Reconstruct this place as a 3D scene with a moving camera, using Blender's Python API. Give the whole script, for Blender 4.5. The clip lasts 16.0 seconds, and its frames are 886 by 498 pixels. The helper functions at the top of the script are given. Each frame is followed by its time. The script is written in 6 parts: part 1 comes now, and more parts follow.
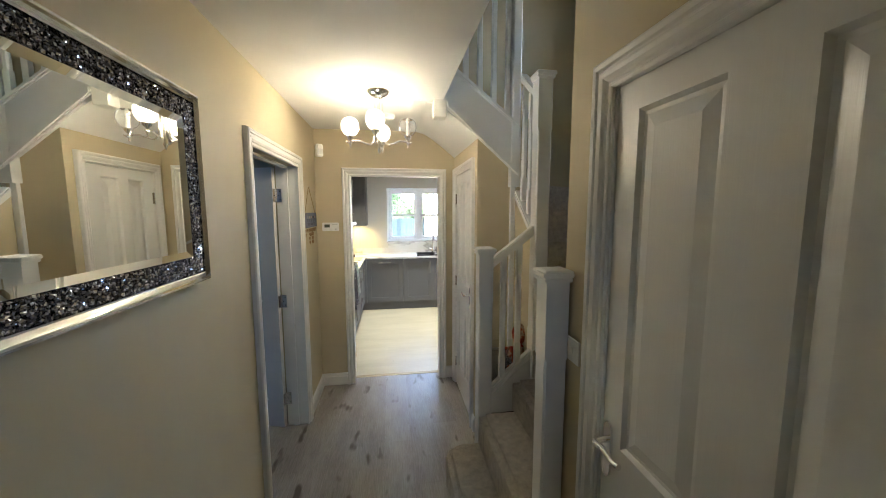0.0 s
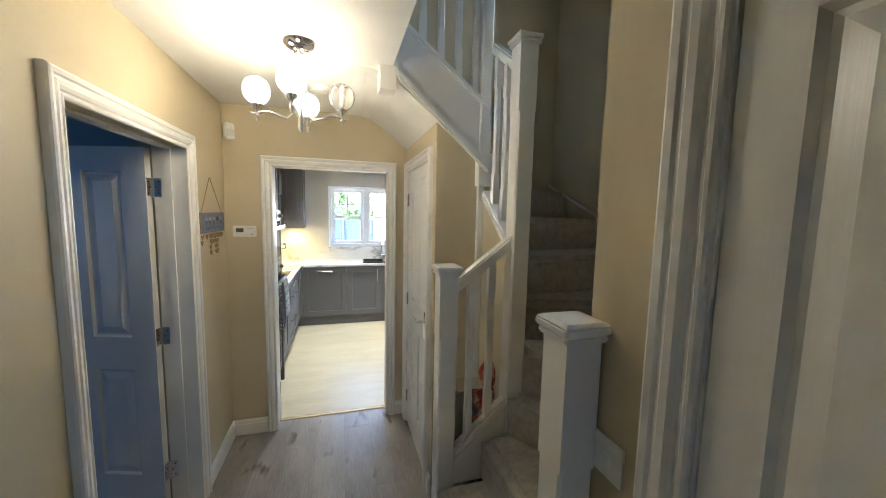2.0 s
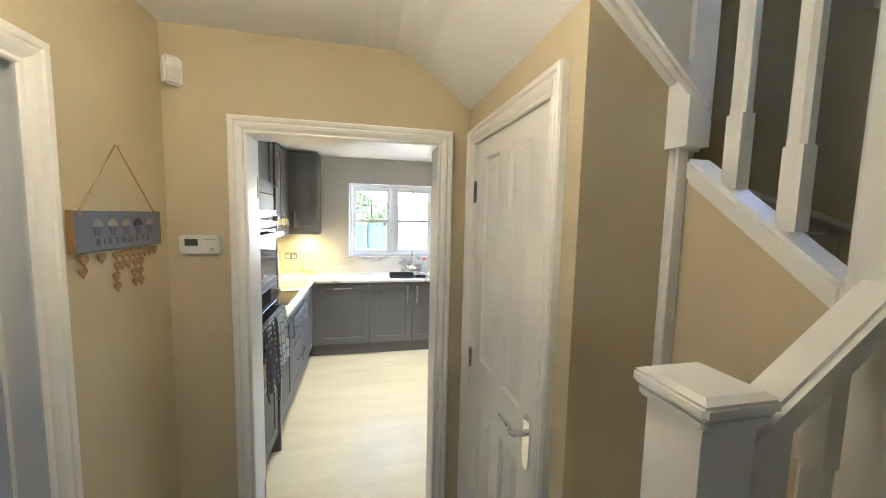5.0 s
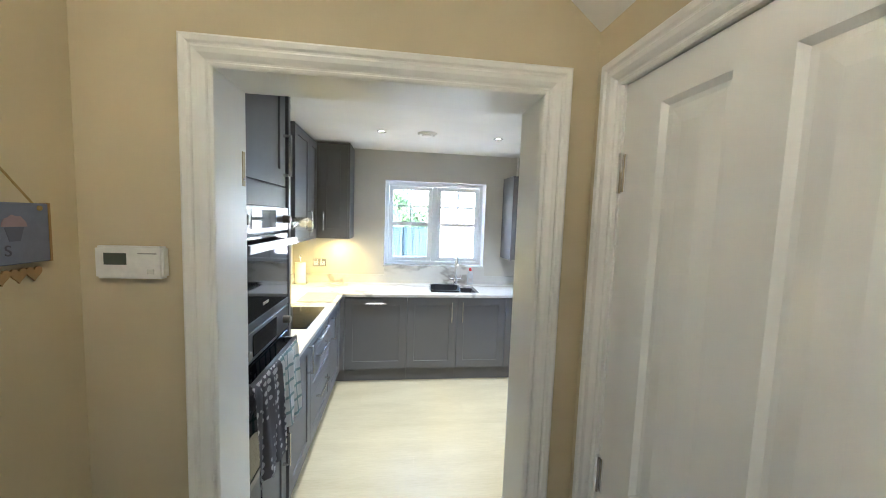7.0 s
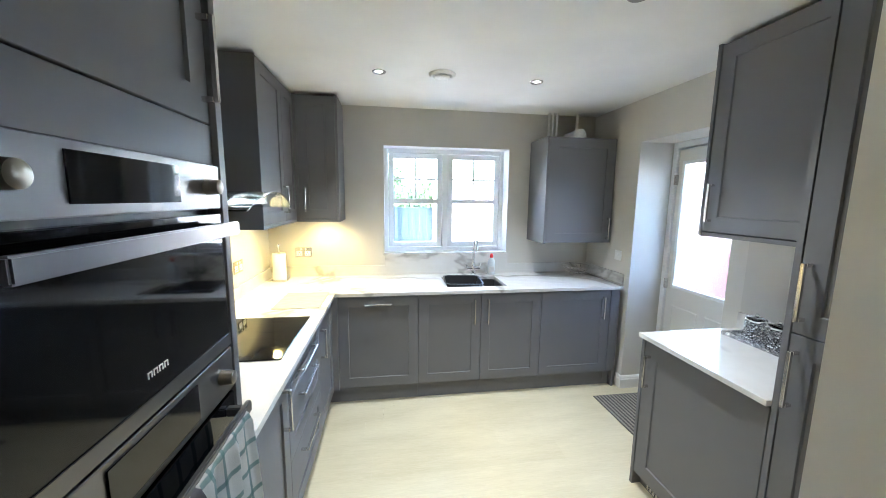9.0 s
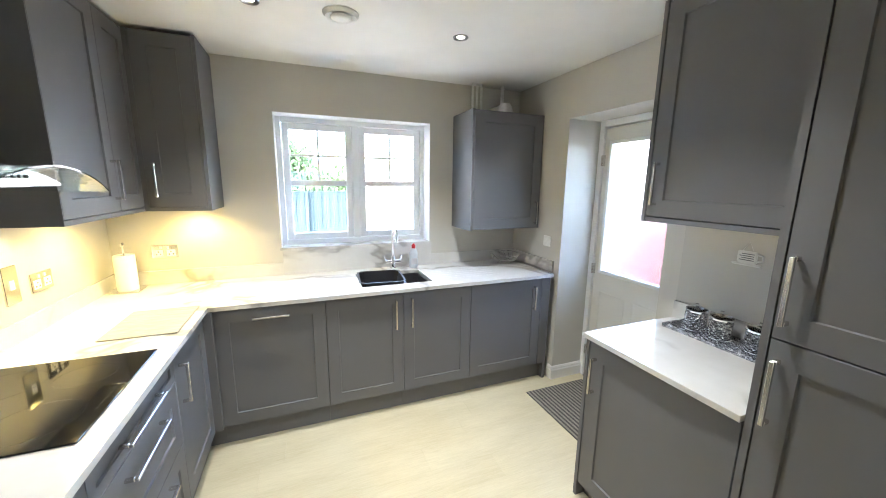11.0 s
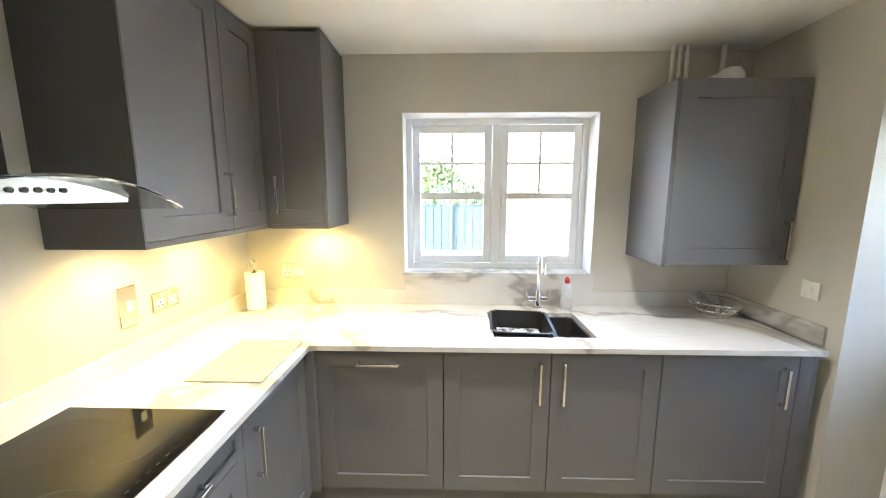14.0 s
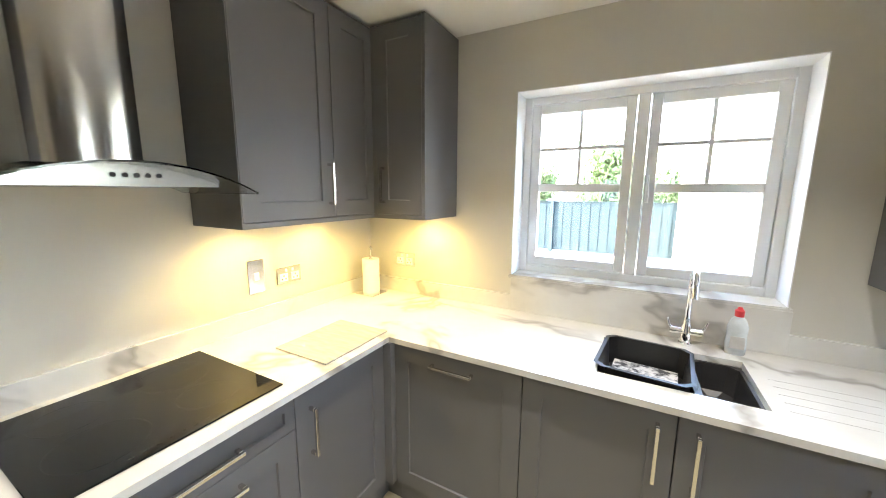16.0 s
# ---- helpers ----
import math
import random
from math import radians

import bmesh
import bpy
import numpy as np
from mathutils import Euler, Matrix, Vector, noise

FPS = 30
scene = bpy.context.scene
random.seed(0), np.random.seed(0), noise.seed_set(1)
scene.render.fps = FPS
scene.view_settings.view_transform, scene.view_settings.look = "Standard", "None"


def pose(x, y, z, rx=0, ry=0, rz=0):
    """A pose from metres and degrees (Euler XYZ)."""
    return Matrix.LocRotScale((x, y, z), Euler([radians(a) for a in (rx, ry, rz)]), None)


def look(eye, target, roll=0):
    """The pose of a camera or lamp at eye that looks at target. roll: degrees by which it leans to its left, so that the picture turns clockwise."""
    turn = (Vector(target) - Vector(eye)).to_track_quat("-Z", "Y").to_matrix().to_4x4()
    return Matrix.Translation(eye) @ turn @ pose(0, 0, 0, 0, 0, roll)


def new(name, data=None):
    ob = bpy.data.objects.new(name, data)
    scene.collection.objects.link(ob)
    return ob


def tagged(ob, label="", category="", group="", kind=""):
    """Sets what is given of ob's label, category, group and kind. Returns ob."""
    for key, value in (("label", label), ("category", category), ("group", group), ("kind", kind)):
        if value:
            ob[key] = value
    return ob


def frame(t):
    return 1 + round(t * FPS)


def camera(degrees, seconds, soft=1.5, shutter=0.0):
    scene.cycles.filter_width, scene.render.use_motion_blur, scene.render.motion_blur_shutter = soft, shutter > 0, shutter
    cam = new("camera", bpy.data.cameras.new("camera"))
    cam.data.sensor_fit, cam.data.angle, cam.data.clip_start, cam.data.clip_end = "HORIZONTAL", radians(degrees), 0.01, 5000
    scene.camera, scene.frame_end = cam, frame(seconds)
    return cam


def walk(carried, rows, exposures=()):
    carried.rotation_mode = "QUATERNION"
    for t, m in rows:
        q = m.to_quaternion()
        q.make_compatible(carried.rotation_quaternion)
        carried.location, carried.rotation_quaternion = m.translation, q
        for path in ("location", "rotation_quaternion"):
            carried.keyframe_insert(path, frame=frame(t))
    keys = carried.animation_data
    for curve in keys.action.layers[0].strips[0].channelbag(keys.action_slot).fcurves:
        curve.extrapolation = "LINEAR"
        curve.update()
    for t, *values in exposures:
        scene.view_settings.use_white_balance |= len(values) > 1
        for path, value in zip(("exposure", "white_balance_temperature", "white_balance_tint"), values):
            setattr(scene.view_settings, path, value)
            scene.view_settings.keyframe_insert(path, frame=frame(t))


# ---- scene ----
cam = camera(102.8, 16.0, soft=0.95)
PATH = [
    (0, (0.118, 0.791, 1.696), (0.401, 2.759, 1.478), -0.1),
    (0.5, (0.101, 0.903, 1.7), (0.438, 2.862, 1.477), 0.2),
    (1, (0.107, 1.027, 1.692), (0.537, 2.966, 1.459), 0.8),
    (1.5, (0.153, 1.165, 1.692), (0.642, 3.091, 1.47), 1.1),
    (2, (0.214, 1.365, 1.705), (0.769, 3.276, 1.502), 1.2),
    (2.5, (0.255, 1.524, 1.696), (0.847, 3.426, 1.518), 1.2),
    (3, (0.218, 1.748, 1.689), (0.784, 3.657, 1.508), 1.3),
    (3.5, (0.19, 1.953, 1.687), (0.769, 3.859, 1.506), 1.7),
    (4, (0.196, 2.153, 1.675), (0.781, 4.055, 1.479), 1.8),
    (4.5, (0.238, 2.348, 1.686), (0.787, 4.26, 1.483), 1.6),
    (5, (0.225, 2.525, 1.683), (0.662, 4.469, 1.501), 1.3),
    (5.2, (0.207, 2.601, 1.682), (0.616, 4.552, 1.522), 1.7),
    (7.5, (0.173, 3.493, 1.672), (0.398, 5.472, 1.494), 1.3),
    (8, (0.122, 3.735, 1.667), (0.334, 5.711, 1.442), 0.8),
    (8.5, (0.076, 3.90, 1.647), (0.335, 5.866, 1.383), 0.6),
    (9, (0.08, 4.087, 1.626), (0.376, 6.045, 1.346), 0.7),
    (9.5, (0.095, 4.238, 1.615), (0.477, 6.181, 1.333), 0.4),
    (10, (0.123, 4.351, 1.615), (0.663, 6.253, 1.316), -0.2),
    (10.2, (0.139, 4.392, 1.626), (0.754, 6.268, 1.309), -0.0),
    (12.3, (0.345, 4.722, 1.588), (1.095, 6.536, 1.205), 1.0),
    (12.5, (0.365, 4.768, 1.591), (1.037, 6.616, 1.226), 0.8),
    (13, (0.356, 4.889, 1.604), (0.762, 6.818, 1.266), 0.5),
    (13.5, (0.333, 5.01, 1.595), (0.504, 6.98, 1.294), 0.6),
    (14, (0.335, 5.194, 1.606), (0.282, 7.171, 1.307), 0.0),
    (14.5, (0.343, 5.342, 1.593), (0.071, 7.296, 1.266), -0.3),
    (15, (0.392, 5.461, 1.576), (-0.089, 7.373, 1.238), -0.0),
    (15.5, (0.523, 5.531, 1.581), (-0.162, 7.381, 1.251), 0.2),
    (16, (0.628, 5.5, 1.58), (-0.315, 7.235, 1.258), 0.4),
]
HALL_W, SPOT_W, UNDER_W = 0.050, 1.8, 0.47
# exposure and white balance drift as the doorway fills with daylight
walk(cam, [(t, look(eye, to, roll)) for t, eye, to, roll in PATH],
     exposures=[(0, 5.58, 6320, 10), (2.5, 5.62, 6100, 10), (5, 5.67, 6350, 10), (7.5, 5.53, 5750, 8), (9, 5.58, 5750, 8), (10.2, 5.58, 6050, 9), (13, 5.72, 6600, 10), (14.5, 5.5, 7050, 10), (16, 5.4, 7100, 10)])

# ---- world, sun, lamps ----
world = bpy.data.worlds.new("sky")
scene.world = world
world.use_nodes = True
wn = world.node_tree.nodes
sky = wn.new("ShaderNodeTexSky")
sky.sky_type, sky.sun_disc = "NISHITA", False
sky.sun_elevation, sky.sun_rotation = radians(42), radians(236)
sky.dust_density, sky.air_density = 2.5, 1.0
wn["Background"].inputs["Strength"].default_value = 0.15
world.node_tree.links.new(sky.outputs["Color"], wn["Background"].inputs["Color"])


def lamp(name, kind, power, m, colour=(1, 1, 1), size=0.1, size_y=None, spread=None, angle=None, blend=0.6):
    d = bpy.data.lights.new(name, kind)
    d.energy, d.color = power, colour
    if kind == "SUN":
        d.angle = size
    elif kind == "AREA":
        d.shape, d.size, d.size_y = "RECTANGLE", size, size_y or size
        if spread:
            d.spread = radians(spread)
    else:
        d.shadow_soft_size = size
        if kind == "SPOT":
            d.spot_size, d.spot_blend = radians(angle), blend
    o = new(name, d)
    o.matrix_world = m
    return o


WARM = (1.0, 0.855, 0.58)
lamp("sun", "SUN", 0.55, look((-6.2, 3.3, 6.6), (0, 7.5, 0)), (1.0, 0.95, 0.88), radians(12))
# Unseen stand-in lamps for daylight; the walls behind them have no openings
lamp("daylight_living_window", "AREA", 0.20, look((-4.17, 2.4, 1.5), (-0.6, 2.6, 1.3)), (0.16, 0.46, 1.0), 1.5, 1.15)
lamp("daylight_front_door", "AREA", 0.0115, look((0.05, -0.47, 1.6), (0.0, 3.6, 1.05)), (0.34, 0.60, 1.0), 0.5, 0.6, 42)

# ---- materials ----
class Mat:
    """A node material in short steps."""

    def __init__(self, name, rough=0.5, metal=0.0, spec=0.5):
        self.m = bpy.data.materials.new(name)
        self.m.use_nodes = True
        self.t = self.m.node_tree
        self.b = self.t.nodes["Principled BSDF"]
        self.set("Roughness", rough), self.set("Metallic", metal), self.set("Specular IOR Level", spec)

    def set(self, socket, value):
        self.b.inputs[socket].default_value = value

    def node(self, kind, **values):
        n = self.t.nodes.new(kind)
        for k, v in values.items():
            n.inputs[k.replace("_", " ")].default_value = v
        return n

    def link(self, a, b):
        self.t.links.new(a, b)

    def coords(self, scale=(1, 1, 1)):
        c = self.t.nodes.new("ShaderNodeNewGeometry")
        m = self.t.nodes.new("ShaderNodeMapping")
        m.inputs["Scale"].default_value = scale
        self.link(c.outputs["Position"], m.inputs["Vector"])
        return m.outputs["Vector"]

    def noise(self, scale, detail=4.0, rough=0.6, stretch=(1, 1, 1), dist=0.0):
        n = self.node("ShaderNodeTexNoise", Scale=scale, Detail=detail, Roughness=rough, Distortion=dist)
        self.link(self.coords(stretch), n.inputs["Vector"])
        return n.outputs["Fac"]

    def ramp(self, fac, stops):
        r = self.t.nodes.new("ShaderNodeValToRGB")
        e = r.color_ramp.elements
        while len(e) < len(stops):
            e.new(0.5)
        for el, (p, c) in zip(e, stops):
            el.position, el.color = p, (*c, 1) if len(c) == 3 else c
        self.link(fac, r.inputs["Fac"])
        return r.outputs["Color"]

    def mix(self, fac, a, b, mode="MIX"):
        n = self.t.nodes.new("ShaderNodeMix")
        n.data_type, n.blend_type = "RGBA", mode
        for sock, v in ((n.inputs[0], fac), (n.inputs[6], a), (n.inputs[7], b)):
            if isinstance(v, bpy.types.NodeSocket):
                self.link(v, sock)
            else:
                sock.default_value = v if isinstance(v, (int, float)) else (*v, 1)
        return n.outputs[2]

    def colour(self, c):
        if isinstance(c, bpy.types.NodeSocket):
            self.link(c, self.b.inputs["Base Color"])
        else:
            self.set("Base Color", (*c, 1))
        return self

    def bump(self, fac, strength=0.2, distance=0.002):
        n = self.node("ShaderNodeBump", Strength=strength, Distance=distance)
        self.link(fac, n.inputs["Height"])
        self.link(n.outputs["Normal"], self.b.inputs["Normal"])
        return self

    def rough(self, fac, lo, hi):
        r = self.t.nodes.new("ShaderNodeMapRange")
        r.inputs["To Min"].default_value, r.inputs["To Max"].default_value = lo, hi
        self.link(fac, r.inputs["Value"])
        self.link(r.outputs["Result"], self.b.inputs["Roughness"])
        return self

    def random(self):
        return self.t.nodes.new("ShaderNodeObjectInfo").outputs["Random"]


def painted(name, c, rough=0.6, grain=180, depth=0.0006, vary=0.06, spec=0.4, stretch=(1, 1, 1)):
    """Rolled or brushed paint: faint orange peel, slow uneven tone."""
    m = Mat(name, rough, spec=spec)
    slow = m.noise(1.3, 3)
    hi = tuple(min(1, v * (1 + vary)) for v in c)
    lo = tuple(v * (1 - vary) for v in c)
    m.colour(m.ramp(slow, [(0.3, lo), (0.7, hi)]))
    m.bump(m.noise(grain, 2, 0.6, stretch), 0.25, depth)
    m.rough(m.noise(4, 3), rough - 0.05, rough + 0.07)
    return m.m


def metal(name, c, rough, brushed=None):
    m = Mat(name, rough, 1.0)
    m.colour(c)
    if brushed:
        n = m.noise(60, 4, 0.7, brushed)
        m.rough(n, rough * 0.7, rough * 1.4)
        m.bump(n, 0.12, 0.0005)
    return m.m


def plain(name, c, rough=0.4, spec=0.5):
    m = Mat(name, rough, spec=spec)
    n = m.noise(35, 3)
    m.colour(m.ramp(n, [(0.3, tuple(v * 0.92 for v in c)), (0.7, tuple(min(1, v * 1.06) for v in c))]))
    m.rough(m.noise(12, 2), max(0.02, rough - 0.04), rough + 0.06)
    return m.m


def glassy(name, c=(1, 1, 1), rough=0.0, ior=1.45):
    m = Mat(name, rough)
    m.colour(c)
    m.set("Transmission Weight", 1.0), m.set("IOR", ior)
    return m.m


def glowing(name, c, power):
    m = Mat(name, 0.4)
    m.colour((0.9, 0.9, 0.9))
    m.set("Emission Color", (*c, 1)), m.set("Emission Strength", power)
    return m.m


def planks(name, tones, grain, knots, rough):
    """Wood-look boards along local grain; each board differs."""
    m = Mat(name, rough)
    st = (14, 0.9, 14) if grain == "y" else (0.9, 14, 14)
    kn = (9, 3.0, 9) if grain == "y" else (3.0, 9, 9)
    fine = m.noise(11, 7, 0.7, st, 0.9)
    broad = m.noise(2.2, 3, 0.5, (3, 0.8, 3) if grain == "y" else (0.8, 3, 3))
    c = m.ramp(fine, [(0.3, tones[0]), (0.52, tones[1]), (0.75, tones[2])])
    c = m.mix(0.35, c, m.ramp(broad, [(0.35, tones[0]), (0.65, tones[2])]))
    c = m.mix(0.16 if knots else 0.14, c, m.ramp(m.random(), [(0.0, tones[0]), (0.5, tones[1]), (1.0, tones[2])]))
    if knots:
        k = m.noise(1.0, 2, 0.5, kn)
        c = m.mix(m.ramp(k, [(0.615, (0, 0, 0)), (0.69, (0.9, 0.9, 0.9))]), c, (0.085, 0.06, 0.045))
    m.colour(c).bump(fine, 0.15, 0.0008).rough(fine, rough - 0.06, rough + 0.1)
    return m.m


M_HALL = painted("wall_paint_beige", (0.575, 0.49, 0.325), 0.62)
M_KITCHEN = painted("wall_paint_stone", (0.60, 0.572, 0.51), 0.5)
M_CEIL = painted("ceiling_white", (0.82, 0.81, 0.78), 0.8, 120)
M_GLOSS = painted("gloss_white_woodwork", (0.78, 0.765, 0.72), 0.36, 60, 0.00015, 0.015, 0.45)
M_DOOR = painted("satin_white_door", (0.77, 0.755, 0.71), 0.29, 150, 0.0014, 0.015, 0.45, (1, 1, 0.03))
M_UPVC = painted("white_upvc", (0.87, 0.88, 0.885), 0.3, 200, 0.0001, 0.006, 0.5)
M_CAB = painted("grey_cabinet", (0.146, 0.144, 0.147), 0.5, 260, 0.0003, 0.03, 0.35)
M_CABIN = plain("grey_carcass", (0.12, 0.12, 0.124), 0.5)
M_STEEL = metal("brushed_steel", (0.62, 0.60, 0.57), 0.26, (1, 1, 30))
M_OVENSTEEL = metal("oven_steel", (0.17, 0.165, 0.165), 0.34)
M_HANDLE = metal("satin_nickel", (0.66, 0.64, 0.61), 0.22, (8, 8, 8))
M_CHROME = metal("chrome", (0.86, 0.86, 0.87), 0.06)
M_MIRROR = metal("mirror_silver", (0.84, 0.84, 0.79), 0.004)
M_BLACKGLASS = plain("black_glass", (0.004, 0.004, 0.005), 0.03, 0.34)
M_BLACK = plain("black_plastic", (0.015, 0.015, 0.016), 0.4)
M_DARK = plain("dark_gap", (0.012, 0.012, 0.012), 0.8)
M_GLASS = glassy("clear_glass")
M_WHITE = plain("white_plastic", (0.80, 0.79, 0.75), 0.35)
M_FLOORH = planks("oak_laminate", ((0.18, 0.155, 0.135), (0.335, 0.30, 0.27), (0.48, 0.445, 0.41)), "y", True, 0.33)
M_FLOORK = planks("pale_vinyl_plank", ((0.49, 0.425, 0.27), (0.59, 0.525, 0.355), (0.68, 0.615, 0.44)), "x", False, 0.34)


def carpet_mat():
    m = Mat("beige_grey_carpet", 0.95, spec=0.1)
    a, b, d = m.noise(230, 3, 0.8), m.noise(6, 4), m.noise(26, 4, 0.65)
    c = m.mix(0.5, m.ramp(a, [(0.3, (0.32, 0.28, 0.225)), (0.7, (0.66, 0.59, 0.49))]), m.ramp(b, [(0.35, (0.32, 0.28, 0.225)), (0.65, (0.56, 0.50, 0.41))]))
    c = m.mix(0.4, c, m.ramp(d, [(0.36, (0.30, 0.26, 0.205)), (0.64, (0.70, 0.63, 0.52))]))
    pile = m.node("ShaderNodeMath")
    pile.operation = "ADD"
    m.link(a, pile.inputs[0]), m.link(d, pile.inputs[1])
    m.colour(c).bump(pile.outputs[0], 1.0, 0.012)
    m.set("Sheen Weight", 0.3)
    return m.m


def quartz_mat():
    m = Mat("white_quartz", 0.16, spec=0.5)
    warp = m.noise(0.95, 4, 0.55, (1, 1, 1), 0.9)
    w = m.node("ShaderNodeMath")
    w.operation = "SUBTRACT"
    w.inputs[1].default_value = 0.5
    m.link(warp, w.inputs[0])
    a = m.node("ShaderNodeMath")
    a.operation = "ABSOLUTE"
    m.link(w.outputs[0], a.inputs[0])
    vein = m.ramp(a.outputs[0], [(0.0, (0.85, 0.85, 0.85)), (0.014, (0.6, 0.6, 0.6)), (0.024, (0.22, 0.22, 0.22)), (0.045, (0, 0, 0))])
    gate = m.ramp(m.noise(1.3, 2), [(0.41, (0, 0, 0)), (0.50, (1, 1, 1))])
    f = m.mix(1.0, vein, gate, "MULTIPLY")
    cloud = m.ramp(m.noise(5, 5), [(0.3, (0.64, 0.62, 0.58)), (0.7, (0.71, 0.695, 0.66))])
    m.colour(m.mix(f, cloud, (0.34, 0.32, 0.295))).rough(m.noise(20, 2), 0.13, 0.2)
    return m.m


def glitter_mat(name, tones):
    m = Mat(name, 0.16, 0.85)
    v = m.t.nodes.new("ShaderNodeTexVoronoi")
    v.inputs["Scale"].default_value = 95
    m.link(m.coords(), v.inputs["Vector"])
    m.colour(m.ramp(v.outputs["Color"], list(zip((0.0, 0.5, 0.85), tones))))
    m.bump(v.outputs["Distance"], 1.0, 0.02)
    return m.m


def frosted_mat():
    m = Mat("frosted_glass", 0.13)
    m.set("Transmission Weight", 1.0), m.set("IOR", 1.35)
    m.colour((0.97, 0.97, 0.97)).bump(m.noise(70, 3), 0.5, 0.01)
    return m.m


M_CARPET, M_QUARTZ, M_FROST = carpet_mat(), quartz_mat(), frosted_mat()
M_GLITTER = glitter_mat("crushed_crystal", ((0.08, 0.08, 0.09), (0.26, 0.25, 0.27), (0.85, 0.83, 0.81)))
M_SILVER = glitter_mat("silver_mosaic", ((0.30, 0.30, 0.31), (0.55, 0.55, 0.56), (0.9, 0.9, 0.9)))


# ---- building helpers ----
def boxes(*bs, bevel=0.0, segs=1):
    """A bmesh of boxes (x0, y0, z0, x1, y1, z1)."""
    bm = bmesh.new()
    for x0, y0, z0, x1, y1, z1 in bs:
        m = Matrix.Translation(((x0 + x1) / 2, (y0 + y1) / 2, (z0 + z1) / 2)) @ Matrix.Diagonal((abs(x1 - x0), abs(y1 - y0), abs(z1 - z0), 1))
        bmesh.ops.create_cube(bm, size=1, matrix=m)
    if bevel:
        bmesh.ops.bevel(bm, geom=bm.edges[:], offset=bevel, segments=segs, affect="EDGES", clamp_overlap=True)
    return bm


def slab(xs, ys, inside, z0, z1):
    """One solid sheet over the cells of a grid that inside(x, y) accepts."""
    bm = bmesh.new()
    vs = {}

    def v(i, j, z):
        if (i, j, z) not in vs:
            vs[i, j, z] = bm.verts.new((xs[i], ys[j], z))
        return vs[i, j, z]

    full = {(i, j) for i in range(len(xs) - 1) for j in range(len(ys) - 1) if inside((xs[i] + xs[i + 1]) / 2, (ys[j] + ys[j + 1]) / 2)}
    for i, j in full:
        ring_ = ((i, j), (i + 1, j), (i + 1, j + 1), (i, j + 1))
        bm.faces.new([v(a, b, z1) for a, b in ring_]), bm.faces.new([v(a, b, z0) for a, b in ring_][::-1])
        for k, (di, dj) in enumerate(((0, -1), (1, 0), (0, 1), (-1, 0))):
            if (i + di, j + dj) not in full:
                p, q = ring_[k], ring_[(k + 1) % 4]
                bm.faces.new((v(*p, z0), v(*q, z0), v(*q, z1), v(*p, z1)))
    return bm


def prism(outline, z0, z1, axis="z", bevel=0.0, segs=2):
    """An outline of 2D points pushed from z0 to z1 along an axis (x: points are y, z; y: points are x, z)."""
    bm = bmesh.new()
    put = {"z": lambda a, b, h: (a, b, h), "x": lambda a, b, h: (h, a, b), "y": lambda a, b, h: (a, h, b)}[axis]
    lo = [bm.verts.new(put(a, b, z0)) for a, b in outline]
    hi = [bm.verts.new(put(a, b, z1)) for a, b in outline]
    n = len(lo)
    bm.faces.new(lo), bm.faces.new(hi)
    for i in range(n):
        bm.faces.new((lo[i], lo[(i + 1) % n], hi[(i + 1) % n], hi[i]))
    bmesh.ops.recalc_face_normals(bm, faces=bm.faces[:])
    if bevel:
        bmesh.ops.bevel(bm, geom=bm.edges[:], offset=bevel, segments=segs, affect="EDGES", clamp_overlap=True)
    return bm


def lathe(profile, n=24, at=(0, 0, 0)):
    """A turned shape from (radius, height) points."""
    bm = bmesh.new()
    rings = []
    for r, z in profile:
        if r < 1e-5:
            rings.append([bm.verts.new((at[0], at[1], at[2] + z))])
        else:
            rings.append([bm.verts.new((at[0] + r * math.cos(2 * math.pi * i / n), at[1] + r * math.sin(2 * math.pi * i / n), at[2] + z)) for i in range(n)])
    for a, b in zip(rings, rings[1:]):
        for i in range(n):
            j = (i + 1) % n
            if len(a) == 1 and len(b) == 1:
                continue
            if len(a) == 1:
                bm.faces.new((a[0], b[j], b[i]))
            elif len(b) == 1:
                bm.faces.new((a[i], a[j], b[0]))
            else:
                bm.faces.new((a[i], a[j], b[j], b[i]))
    bmesh.ops.recalc_face_normals(bm, faces=bm.faces[:])
    for f in bm.faces:
        f.smooth = True
    for e in bm.edges:
        if len(e.link_faces) == 2 and e.calc_face_angle(0.0) > 0.7:
            e.smooth = False
    return bm


def tube(points, r, n=10, caps=True):
    """A round bar along points; r may be a list."""
    bm = bmesh.new()
    pts = [Vector(p) for p in points]
    rs = r if isinstance(r, (list, tuple)) else [r] * len(pts)
    rings, up = [], None
    for i, p in enumerate(pts):
        d = (pts[min(i + 1, len(pts) - 1)] - pts[max(i - 1, 0)]).normalized()
        if up is None:
            up = d.orthogonal().normalized()
        up = (up - d * up.dot(d)).normalized()
        side = d.cross(up)
        rings.append([bm.verts.new(p + rs[i] * (math.cos(2 * math.pi * k / n) * up + math.sin(2 * math.pi * k / n) * side)) for k in range(n)])
    for a, b in zip(rings, rings[1:]):
        for i in range(n):
            bm.faces.new((a[i], a[(i + 1) % n], b[(i + 1) % n], b[i]))
    if caps:
        bm.faces.new(rings[0][::-1]), bm.faces.new(rings[-1])
    bmesh.ops.recalc_face_normals(bm, faces=bm.faces[:])
    for f in bm.faces:
        f.smooth = True
    for e in bm.edges:
        if len(e.link_faces) == 2 and e.calc_face_angle(0.0) > 0.7:
            e.smooth = False
    return bm


